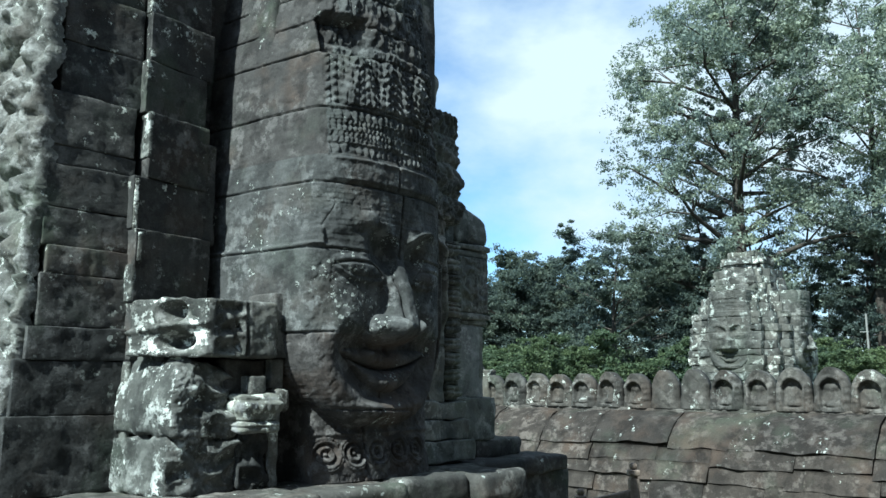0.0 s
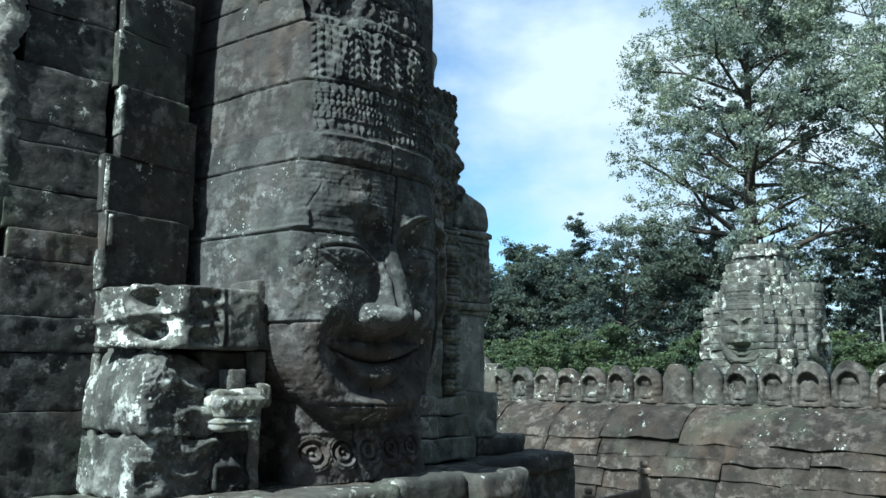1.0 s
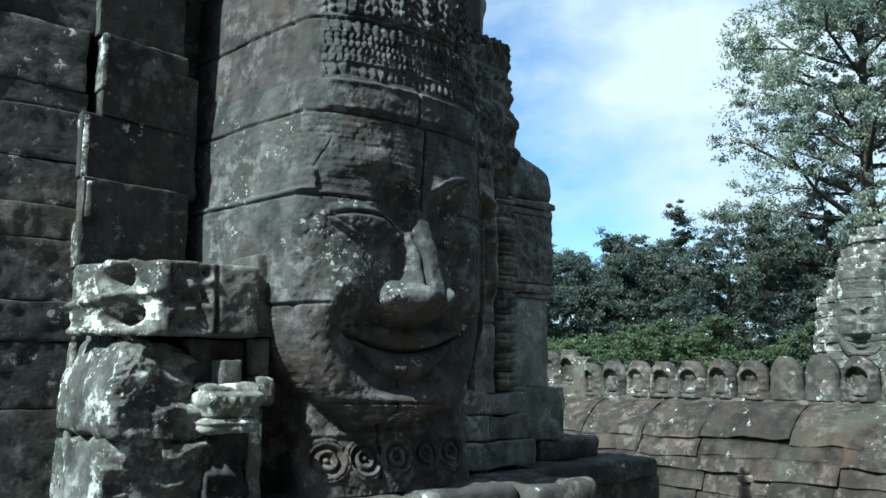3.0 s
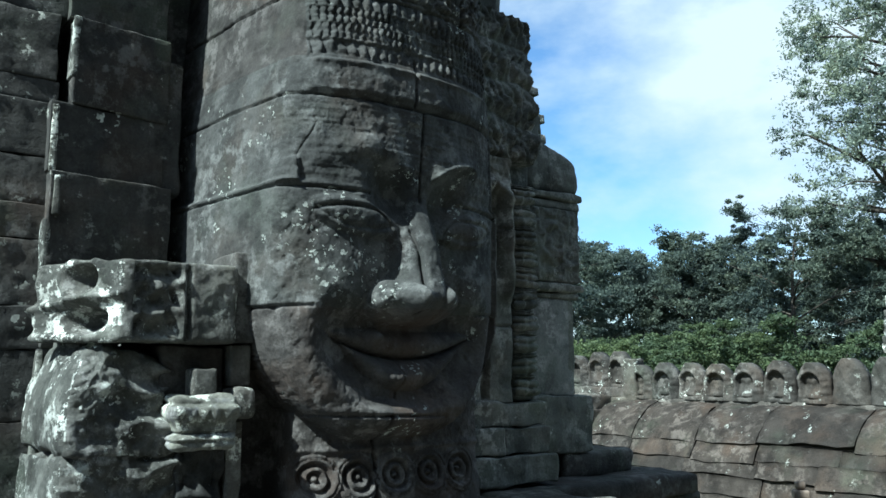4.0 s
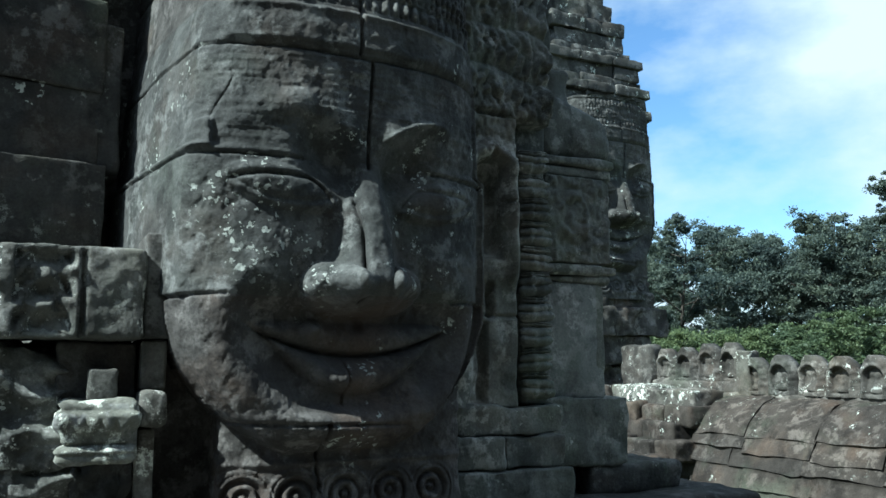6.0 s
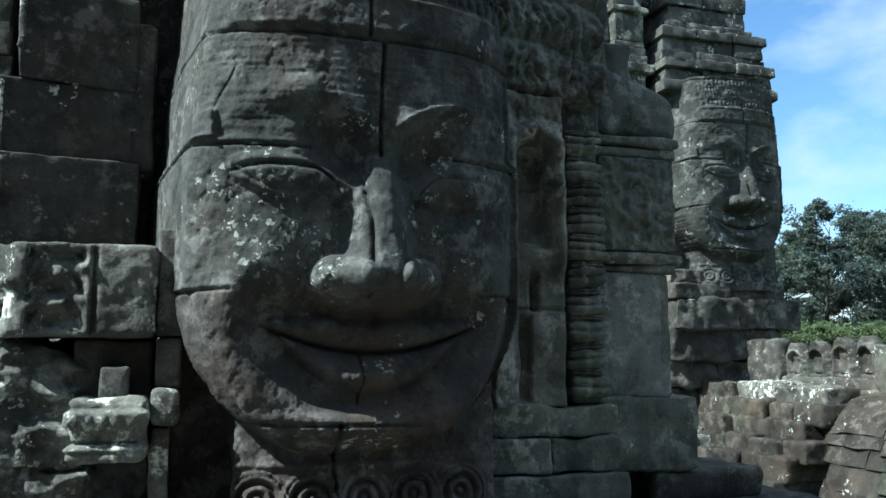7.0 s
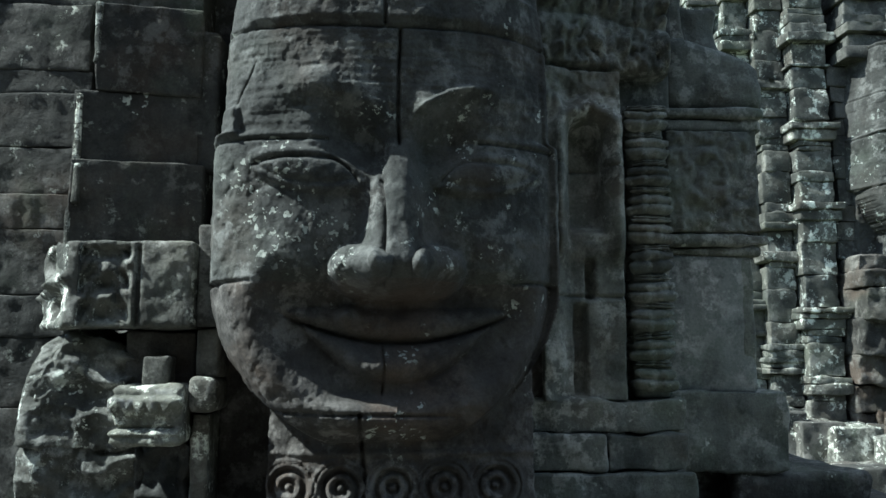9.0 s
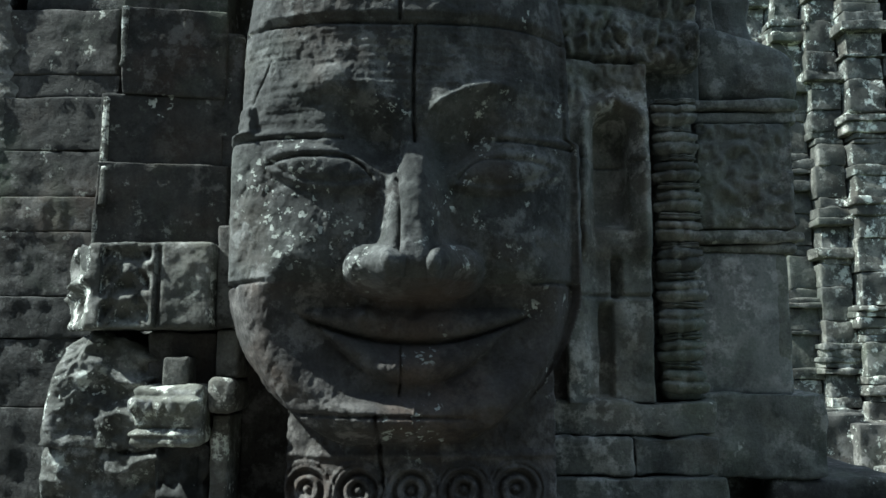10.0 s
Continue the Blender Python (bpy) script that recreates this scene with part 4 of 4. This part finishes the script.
gallery = thing("gallery", (13.6, 4, -4.2), "long stone gallery with a curved brown slab roof", "gallery", kind="structure")
rg = random.Random(21)
for row, (t0, t1, lift, wid) in enumerate(((1.0, 3.60, 0.05, 2.0), (3.5, 4.35, 0.015, 1.5), (4.2, 5.3, -0.03, 1.7), (5.1, 6.2, -0.08, 1.6), (6.0, 7.3, -0.14, 1.8), (7.1, 8.9, -0.2, 1.8))):
    y = -6.5 + rg.uniform(-0.4, 0)
    while y < 10.5:
        w = wid * rg.uniform(0.75, 1.3)
        part("roof_slab", roof_slab(t0 + rg.uniform(-0.05, 0.05), t1 + rg.uniform(-0.22, 0.18), y + 0.006, y + w - 0.006, lift + rg.uniform(-0.03, 0.03), rg.randrange(9999)), M_ROOF, gallery)
        y += w
part("gallery_wall", rbox((12.9, -7, -4.2), (16.2, 18, -1.6), 0.05, 0.8, 0.03, 1, 3), M_ROOF, gallery)
part("vault", roof_slab(0, 8.9, -7, 11.2, -0.30, 5), M_ROOF, gallery)
part("crest_base", rbox((14.36, -6.5, 0.70), (14.80, 14.3, 0.98), 0.05, 0.3, 0.03, 2, 6), M_CREST, gallery, "moulded base course of the crest")


def antefix_shape(niche, seed):
    """A leaf-shaped crest stone with a niche, 0.86 m wide and 1 m high; y is its front."""
    rows, cols = 46, 37
    zz = np.linspace(0, 1.0, rows)
    half = np.interp(zz, [0, 0.12, 0.2, 0.45, 0.62, 0.76, 0.88, 0.96, 1.0], [0.44, 0.44, 0.41, 0.40, 0.39, 0.34, 0.25, 0.16, 0.07])
    Z, U = np.meshgrid(zz, np.linspace(-1, 1, cols), indexing="ij")
    X = U * half[:, None]
    p = np.stack([X.ravel(), X.ravel() * 0, Z.ravel()], 1)
    edge = 1 - np.abs(U) ** 6
    d = 0.16 * edge
    if niche:
        a = np.where(Z > 0.48, np.hypot(X, (Z - 0.48) * 0.85), np.abs(X))
        d = d - 0.13 * sstep(0.225, 0.19, a) * sstep(0.08, 0.11, Z) + 0.035 * bump(a - 0.26, 0.03) * sstep(0.1, 0.2, Z)
        fig = 0.05 * sstep(0.12, 0.04, np.abs(X) + 0.25 * (Z - 0.2)) * sstep(0.52, 0.36, Z) * sstep(0.1, 0.14, Z) + 0.022 * sstep(0.07, 0.02, np.hypot(X, (Z - 0.50) * 0.8))
        fig = fig + 0.045 * sstep(0.19, 0.12, np.abs(X)) * sstep(0.26, 0.20, Z) * sstep(0.1, 0.14, Z)
        ang = np.arctan2(X, Z - 0.40)
        d = d + fig + 0.012 * np.cos(ang * 13) * sstep(0.28, 0.33, np.hypot(X, Z - 0.42))
    else:
        d = d + 0.05 * bump(np.hypot(X, Z - 0.45), 0.15)
    d = d + (0.03 * fbm(p * 5 + seed, 3, seed)).reshape(X.shape)
    X = X + (0.02 * vnoise(p * 4 + seed * 1.7, seed + 5)).reshape(X.shape)
    f = np.stack([X.ravel(), -d.ravel(), Z.ravel()], 1)
    b = np.stack([X.ravel(), 0 * d.ravel() + 0.16, Z.ravel()], 1)
    n = len(f)
    i, j = np.arange(cols - 1), np.arange(rows - 1) * cols
    q = [grid_quads(rows, cols), grid_quads(rows, cols, n, True), np.stack([i, i + 1, n + i + 1, n + i], 1)[:, ::-1], np.stack([(rows - 1) * cols + i, (rows - 1) * cols + i + 1, n + (rows - 1) * cols + i + 1, n + (rows - 1) * cols + i], 1),
         np.stack([j, j + cols, n + j + cols, n + j], 1), np.stack([j + cols - 1, j + 2 * cols - 1, n + j + 2 * cols - 1, n + j + cols - 1], 1)[:, ::-1]]
    return np.concatenate([f, b]), np.concatenate(q)


STEP = 10.50   # from here on the crest sits one course higher
models = {}
for k in range(-5, 20):
    yy = 9.66 - 0.835 * k
    kind_ = 2 if k in (6, 7) else k % 2
    m = FRAME @ pose(14.50 + rg.uniform(-0.03, 0.03) + (0.12 if yy > STEP else 0.0), yy, 1.24 if yy > STEP else 0.96, rg.uniform(-3, 3), 0, -90 + rg.uniform(-5, 5)) @ Matrix.Diagonal((1, 1, rg.uniform(0.90, 1.03) , 1))
    if kind_ not in models:
        ob = new("crest_stone", to_mesh("crest_stone", *antefix_shape(kind_ != 2, 3 + kind_)))
        ob.data.materials.append(M_CREST)
        tagged(ob, "worn leaf-shaped crest stone with a small empty niche" if kind_ == 2 else "leaf-shaped crest stone with a worn figure in its niche", "crest stone", "crest stones on the gallery roof")
        models[kind_] = ob
    else:
        ob = models[kind_].copy()
        scene.collection.objects.link(ob)
    ob.matrix_world = m
part("crest_base", rbox((14.40, STEP + 0.02, 0.95), (14.95, 14.3, 1.27), 0.06, 0.12, 0.04, 2, 16), M_CREST, gallery, "raised course under the crest")
for y0, y1, h in ((STEP + 0.02, STEP + 0.52, 1.16), (14.25, 15.6, 1.38)):
    solid("crest_block", rbox((14.30, y0, 0.72), (14.78, y1 - 0.02, 0.9 + h), 0.10, 0.07, 0.06, 3.0, int(y0 * 10)), M_CREST, "broken weathered crest block on the gallery roof", "stone block", "broken crest blocks")
# fallen and stepped masonry where the gallery meets the second tower
ruin = thing("stepped_masonry", (12, 14, -4.2), "heap of stepped sandstone masonry with white lichen", "masonry", kind="structure")
rr_ = random.Random(33)
for sx, z1, y0, y1 in ((12.4, -0.35, 14.9, 17.0), (11.6, -0.15, 15.5, 17.5), (10.8, 0.05, 15.9, 17.6), (10.0, 0.15, 16.3, 18.2), (9.2, -0.3, 16.6, 18.6), (11.2, -1.0, 14.2, 15.8), (10.3, -1.2, 14.9, 16.4)):
    y = y0
    while y < y1:
        w = rr_.uniform(0.45, 0.9)
        h = z1 + rr_.uniform(-0.12, 0.15)
        part("stone_block", rbox((sx - 0.5 + rr_.uniform(-0.15, 0.1), y + 0.01, -2.3), (sx + 0.75, y + w - 0.01, h), 0.05, 0.12, 0.05, 3, rr_.randrange(999), 16), M_PALE if rr_.random() < 0.6 else M_TOWER, ruin)
        y += w
for k in range(8):
    x0, z1 = 13.62 - 0.33 * k, 1.10 - 0.42 * k
    y = 11.55 + rr_.uniform(-0.25, 0.25)
    while y < 17.7:
        w = rr_.uniform(0.7, 1.9)
        part("stone_block", rbox((x0 - rr_.uniform(0.0, 0.30), y + 0.012, z1 - 0.55), (14.5 - 0.1 * k, y + w - 0.012, z1 + rr_.uniform(-0.07, 0.05)), 0.07, 0.09, 0.05, 2.6, rr_.randrange(999), 22), rr_.choice([M_ROOF, M_ROOF, M_CREST, M_ROOF, M_ROOF, M_PALE]), ruin)
        y += w
part("footing", rbox((9.2, 14.6, -4.2), (13.6, 21.5, -2.2), 0.1, 0.4, 0.05, 1, 8), M_TOWER, ruin)


# ---- unseen masonry, added behind the walk to keep sky light off the face ----
behind = thing("wall_behind", (-4, -11, 0), "unseen tall dark masonry added behind the walk to block sky light", "wall", kind="structure")
for i in range(9):
    zt = 9.0 + 5.0 * math.sin(0.35 * i + 0.6)
    part("stone_block", rbox((-18 + 3.2 * i, -13.5 + 0.5 * (i % 2), -0.1), (-14.85 + 3.2 * i, -9.6 + 0.5 * (i % 3), zt), 0.15, 0.8, 0.12, 0.8, i, 20), M_WALL, behind)


# ---- second face tower ----
def stack(owner, cx, cy, plan, seed, material, name="course", redent=False):
    """Courses of a tower: rows of (z0, z1, half-width x, half-width y), each broken into stones; redent: with stepped corners."""
    rng = random.Random(seed)
    for z0, z1, hx, hy in plan:
        for kx, ky in (((1.0, 0.62), (0.62, 1.0), (0.84, 0.84)) if redent else ((1.0, 1.0),)):
            ax, ay = hx * kx, hy * ky
            n = max(1, round(2 * ax / 1.2))
            m = max(1, round(2 * ay / 1.3)) if redent else 1
            e = [cx - ax + 2 * ax * i / n + (rng.uniform(-0.15, 0.15) if 0 < i < n else 0) for i in range(n + 1)]
            g = [cy - ay + 2 * ay * i / m + (rng.uniform(-0.15, 0.15) if 0 < i < m else 0) for i in range(m + 1)]
            for i, (p, q_) in enumerate(zip(e[:-1], e[1:])):
                for j, (r, t) in enumerate(zip(g[:-1], g[1:])):
                    if 0 < i < n - 1 and 0 < j < m - 1:
                        continue
                    o, o2 = rng.uniform(-0.07, 0.07), rng.uniform(-0.07, 0.07)
                    lo = (p + 0.004 + (o2 if i == 0 else 0), r + (o if j == 0 else 0.004), z0 + 0.003)
                    hi = (q_ - 0.004, t if j == m - 1 else t - 0.004, z1 - 0.003)
                    part(name, rbox(lo, hi, 0.03, 0.20 if redent else 0.16, 0.05, 2.6, rng.randrange(999), 12), material, owner)


def scaled(shape, k, dx, dy, dz):
    v, q = shape
    return v * k + np.array([dx, dy, dz]), q


tower2 = thing("second_tower", (14.3, 18.5, -4.2), "second sandstone face tower with cornices and lichen", "tower")
K2 = 1.80
part("carved_face", scaled(head_shape(260, 120, 16, 0.72, 4.25, 1.3, 1.0), K2, 14.55, 16.15, 4.6 - 1.2 * K2), M_TOWER, tower2, "calm carved stone face")
for cx, pl in ((13.6, [(-4.2, 0.2, 1.3, 2.0), (0.2, 0.9, 1.35, 2.1)]), (13.9, [(0.9, 1.7, 1.65, 2.35)]), (14.2, [(1.7, 2.6, 1.95, 2.6)]), (14.45, [(2.6, 3.45, 2.15, 2.85)]), (14.2, [(3.45, 3.9, 1.95, 2.75), (3.9, 4.3, 1.9, 2.6)])):
    for z0, z1, hx, hy in pl:
        n = 2 if hx > 1.6 else 1
        for k in range(n):
            xa, xb = cx - hx + 2 * hx * k / n, cx - hx + 2 * hx * (k + 1) / n
            v, q = rbox((xa + 0.01, 18.7 - hy + 0.12 * k, z0 - 0.02), (xb - 0.01, 18.7 + hy, z1 + 0.02), 0.07, 0.09, 0.075, 1.9, int(z0 * 7 + 50 + k), 44)
            v[:, 1] += 0.14 * np.abs(fbm(v * np.array([2.6, 2.0, 2.2]), 4, 44))
            part("seat_block", (v, q), M_ROCK, tower2)
plan = []
z = 4.3
rt = random.Random(8)
while z < 9.6:
    h = rt.uniform(0.45, 0.75)
    plan.append((z, z + h, 2.1 + rt.uniform(-0.06, 0.06), 1.75))
    z += h
for h, hw in ((0.35, 2.05), (0.4, 1.9), (0.3, 2.0), (0.3, 1.85), (0.45, 1.75), (0.3, 1.9), (0.3, 1.6), (0.6, 1.4), (0.5, 1.5), (0.7, 1.2), (0.7, 1.0), (0.8, 0.6)):
    plan.append((z, z + h, hw, hw + 0.45))
    z += h
stack(tower2, 14.4, 18.7, plan, 41, M_TOWER)
wing2 = thing("second_tower_wing", (11, 19, -4.2), "stepped sandstone wings of the second tower, pilasters and cornices", "tower", kind="structure")
for cx, cy, hx, hy, top, sd_ in ((11.65, 19.0, 0.55, 2.2, 15.2, 1), (10.75, 19.6, 0.45, 2.4, 15.0, 2), (9.95, 20.2, 0.45, 2.6, 14.6, 3), (9.2, 20.8, 0.40, 2.6, 14.0, 4)):
    rr2 = random.Random(sd_)
    z, pl, k = -4.2, [], 0
    while z < top:
        h = rr2.choice([0.12, 0.16, 0.2, 0.28, 0.6, 0.9])
        o = rr2.choice([0.0, 0.08, 0.14, -0.05]) if h < 0.5 else -0.06
        pl.append((z, z + h, hx + o, hy + o))
        z += h
    stack(wing2, cx, cy, pl, 50 + sd_, M_FAR)

# ---- far face tower ----
FAR = Matrix.Translation((15.65, 42.0, 0.15)) @ pose(0, 0, 0, 0, 0, TURN_T) @ Matrix.Scale(1.03, 4)
tower3 = thing("far_tower", (0, 0, -4.2), "distant weathered face tower with lotus top", "tower", axes=FAR)
plan, z = [], -1.2
rq = random.Random(66)
while z < 7.8:
    hgt = rq.uniform(0.28, 0.42)
    hw = float(np.interp(z + hgt / 2, [-1, 3.0, 4.1, 4.2, 4.7, 4.8, 5.4, 5.55, 6.3, 6.8, 6.9, 7.1, 7.2, 7.55, 7.65, 8.1], [2.55, 2.5, 2.46, 2.36, 2.3, 2.08, 1.95, 1.62, 1.58, 1.35, 1.0, 0.95, 1.15, 1.05, 0.75, 0.55])) + rq.uniform(-0.05, 0.05)
    plan.append((z, z + hgt, hw, hw))
    z += hgt
stack(tower3, 0, 0, plan, 61, M_FAR, redent=True)
part("footing", rbox((-2.9, -2.9, -4.2), (2.9, 2.9, -1.1), 0.1, 0.5, 0.05, 1, 3), M_FAR, tower3)


def turned(shape, deg):
    v, q = shape
    a = radians(deg)
    x, y = v[:, 0] * math.cos(a) - v[:, 1] * math.sin(a), v[:, 0] * math.sin(a) + v[:, 1] * math.cos(a)
    return np.stack([x, y, v[:, 2]], 1), q


face3 = head_shape(150, 70, 6, 0.72, 4.6, 1.5, 0.8)
for deg in (-90, 0):
    part("carved_face", turned(scaled(face3, 1.10, 0.0, -2.42, 0.70), deg), M_FAR, tower3, "calm carved stone face")


# ---- trees ----
def limb(points, radii, sides=7):
    pts = [Vector(p) for p in points]
    vs, qs = [], []
    for i, (p, r) in enumerate(zip(pts, radii)):
        d = (pts[min(i + 1, len(pts) - 1)] - pts[max(i - 1, 0)]).normalized()
        a = d.orthogonal().normalized()
        b = d.cross(a)
        for k in range(sides):
            w = 2 * math.pi * k / sides
            vs.append(p + (a * math.cos(w) + b * math.sin(w)) * r)
        if i:
            for k in range(sides):
                o = (i - 1) * sides
                qs.append((o + k, o + (k + 1) % sides, o + sides + (k + 1) % sides, o + sides + k))
    return np.array([tuple(v) for v in vs]), np.array(qs)


def tree_shapes(seed, height, radius, bare, clumps, leaves, leaf, flat=0.85, trunk=0.5, spread=1.0):
    """Trunk with limbs, and a crown of single leaves in clumps at the limb ends."""
    rng, nr = random.Random(seed), np.random.default_rng(seed)
    top = Vector((rng.uniform(-0.06, 0.06) * height, rng.uniform(-0.06, 0.06) * height, height * 0.93))
    trunk_pts = [Vector((0, 0, 0)).lerp(top, f) + Vector((math.sin(f * 5 + seed), math.cos(f * 4 + seed), 0)) * 0.02 * height * f for f in np.linspace(0, 1, 9)]
    wood = [limb(trunk_pts, [trunk * (1.25 - 1.15 * f) if f else trunk * 1.7 for f in np.linspace(0, 1, 9)], 9)]
    ends = []
    for i in range(clumps):
        f = bare + (0.97 - bare) * ((i + rng.random()) / clumps)
        k = f * 8
        base = trunk_pts[int(k)].lerp(trunk_pts[min(int(k) + 1, 8)], k - int(k))
        g = (f - bare) / (1 - bare)
        reach = radius * (0.45 + 0.75 * math.sin(math.pi * min(1, 0.18 + 0.80 * g)) ** 0.8) * rng.uniform(0.55, 1.08) * spread
        az = i * 2.4 + rng.uniform(-0.5, 0.5)
        end = base + Vector((math.cos(az) * reach, math.sin(az) * reach, reach * rng.uniform(0.15, 0.6)))
        mid = base.lerp(end, 0.5) + Vector((rng.uniform(-1, 1), rng.uniform(-1, 1), rng.uniform(-0.2, 0.9))) * reach * 0.12
        r0 = trunk * (0.42 - 0.30 * g)
        wood.append(limb([base, base.lerp(mid, 0.5), mid, mid.lerp(end, 0.55), end], [r0, r0 * 0.8, r0 * 0.6, r0 * 0.4, r0 * 0.12], 6))
        ends.append((end, radius * rng.uniform(0.26, 0.42)))
        for _ in range(3):
            e2 = mid.lerp(end, rng.uniform(0.1, 0.9)) + Vector((rng.uniform(-1, 1), rng.uniform(-1, 1), rng.uniform(-0.3, 0.8))) * radius * 0.30
            wood.append(limb([mid, mid.lerp(e2, 0.5) + Vector((0, 0, 0.05 * radius)), e2], [r0 * 0.35, r0 * 0.22, r0 * 0.06], 5))
            ends.append((e2, radius * rng.uniform(0.17, 0.30)))
    per = leaves // (len(ends) * 7)
    cs = []
    for e, r in ends:
        for _ in range(7):
            o = nr.normal(size=3)
            o = o / np.linalg.norm(o) * r * nr.random() ** 0.5
            o[2] *= flat
            sub = r * nr.uniform(0.14, 0.34)
            pts = nr.normal(size=(per, 3)) * sub * 0.62 * np.array([1, 1, 0.6])
            cs.append(np.array(e) + o + pts)
    c = np.concatenate(cs)
    n = len(c)
    a = nr.normal(size=(n, 3))
    a /= np.linalg.norm(a, axis=1, keepdims=True)
    up = nr.normal(size=(n, 3)) * 0.7 + np.array([0, 0, 0.8])
    b = np.cross(a, up)
    b /= np.maximum(np.linalg.norm(b, axis=1, keepdims=True), 1e-6)
    sz = leaf * nr.uniform(0.6, 1.3, size=(n, 1))
    v = np.stack([c - a * sz, c + b * sz * 0.45, c + a * sz, c - b * sz * 0.45], 1).reshape(-1, 3)
    return joined(wood), (v, np.arange(4 * n).reshape(-1, 4))


def tree(name, at, shapes, bark, leaves, label, category="tree", group=""):
    I = Matrix.Identity(4)
    ob = thing(name, (0, 0, 0), label, category, group, axes=I)
    part("trunk", shapes[0], bark, ob)
    part("crown", shapes[1], leaves, ob, smooth=False)
    ob.matrix_world = Matrix.Translation(at)
    return ob


tree("tall_tree", (26.0, 70.0, -4.0), tree_shapes(4, 43.0, 9.0, 0.30, 46, 92000, 0.17, trunk=0.75), M_BARK2, M_LEAF, "tall dark-limbed tree with grey-green open crown")
tree("tall_tree", (35.5, 66.0, -4.0), tree_shapes(11, 40.0, 9.5, 0.38, 32, 72000, 0.17, trunk=0.50), M_BARK2, M_LEAF, "tall dark-trunked tree with spreading open crown")
forest = [tree("forest_tree", (0, 0, -4), tree_shapes(20 + i, 24.0, 7.0, 0.30, 22, 58000, 0.17, trunk=0.35), M_BARK2, M_LEAF2, "dark green forest tree behind the temple", "tree", "forest trees behind the temple") for i in range(3)]
bush = [tree("bush", (0, 0, -4), tree_shapes(30 + i, 9.0, 5.0, 0.08, 16, 50000, 0.13, trunk=0.15, flat=0.8), M_BARK2, M_LEAF3, "green bushy tree behind the gallery", "bush", "bushes behind the gallery") for i in range(2)]
rf = random.Random(77)
first = [True] * 5
for i in range(34):
    az = -22 + 62 * i / 33 + rf.uniform(-1, 1)
    dist = 88 + rf.uniform(-14, 20) + (6 if i % 2 else -6)
    hgt = rf.uniform(0.62, 0.80)
    m = Matrix.Translation((dist * math.sin(radians(az)), dist * math.cos(radians(az)), -4)) @ pose(0, 0, 0, 0, 0, rf.uniform(0, 360)) @ Matrix.Diagonal((hgt * 1.05, hgt * 1.05, hgt, 1))
    k = i % 3
    if first[k]:
        forest[k].matrix_world, first[k] = m, False
    else:
        c = copy_thing(forest[k], m)
        c.matrix_world = m
for i in range(24):
    az = -18 + 52 * i / 23 + rf.uniform(-1, 1)
    dist = 62 + rf.uniform(-6, 10)
    hgt = rf.uniform(0.6, 0.9)
    m = Matrix.Translation((dist * math.sin(radians(az)), dist * math.cos(radians(az)), -4)) @ pose(0, 0, 0, 0, 0, rf.uniform(0, 360)) @ Matrix.Diagonal((hgt * 1.2, hgt * 1.2, hgt, 1))
    k = i % 2
    if first[3 + k]:
        bush[k].matrix_world, first[3 + k] = m, False
    else:
        c = copy_thing(bush[k], m)
        c.matrix_world = m


# ---- wooden stair rail, pole ----
def post_shape(x, y, z0, z1, w):
    pieces = [rbox((x - w / 2, y - w / 2, z0), (x + w / 2, y + w / 2, z1 - 0.24), 0.01, 0.3, 0.004, 6, 1),
              rbox((x - w * 0.36, y - w * 0.36, z1 - 0.245), (x + w * 0.36, y + w * 0.36, z1 - 0.19), 0.01, 0.3, 0.0),
              rbox((x - w * 0.58, y - w * 0.58, z1 - 0.19), (x + w * 0.58, y + w * 0.58, z1 - 0.10), 0.02, 0.3, 0.0),
              rbox((x - w * 0.40, y - w * 0.40, z1 - 0.10), (x + w * 0.40, y + w * 0.40, z1), 0.05, 0.3, 0.0)]
    return joined(pieces)


I4 = Matrix.Identity(4)
rail = thing("stair_rail", (2.6, 13.0, -4.0), "weathered wooden stair handrail with turned post heads", "handrail", axes=I4)
part("post", post_shape(2.92, 13.0, -4.0, 0.40, 0.15), M_WOOD, rail)
part("post", post_shape(2.10, 13.0, -4.0, 0.02, 0.15), M_WOOD, rail)
v, q = rbox((2.13, 12.95, -0.12), (2.9, 13.05, 0.0), 0.02, 0.2, 0.003)
v[:, 2] += (v[:, 0] - 2.13) * 0.22 - 0.16
part("handrail", (v, q), M_WOOD, rail)
pole = thing("utility_pole", (29.3, 57.0, -4.0), "thin pale concrete pole with a short crossarm", "pole", axes=I4)
part("shaft", limb([(29.3, 57, -4), (29.3, 57, 6.4)], [0.09, 0.07], 10), M_POLE, pole)
part("crossarm", rbox((28.8, 56.97, 5.1), (29.4, 57.03, 5.16), 0.01, 0.5, 0), M_POLE, pole)
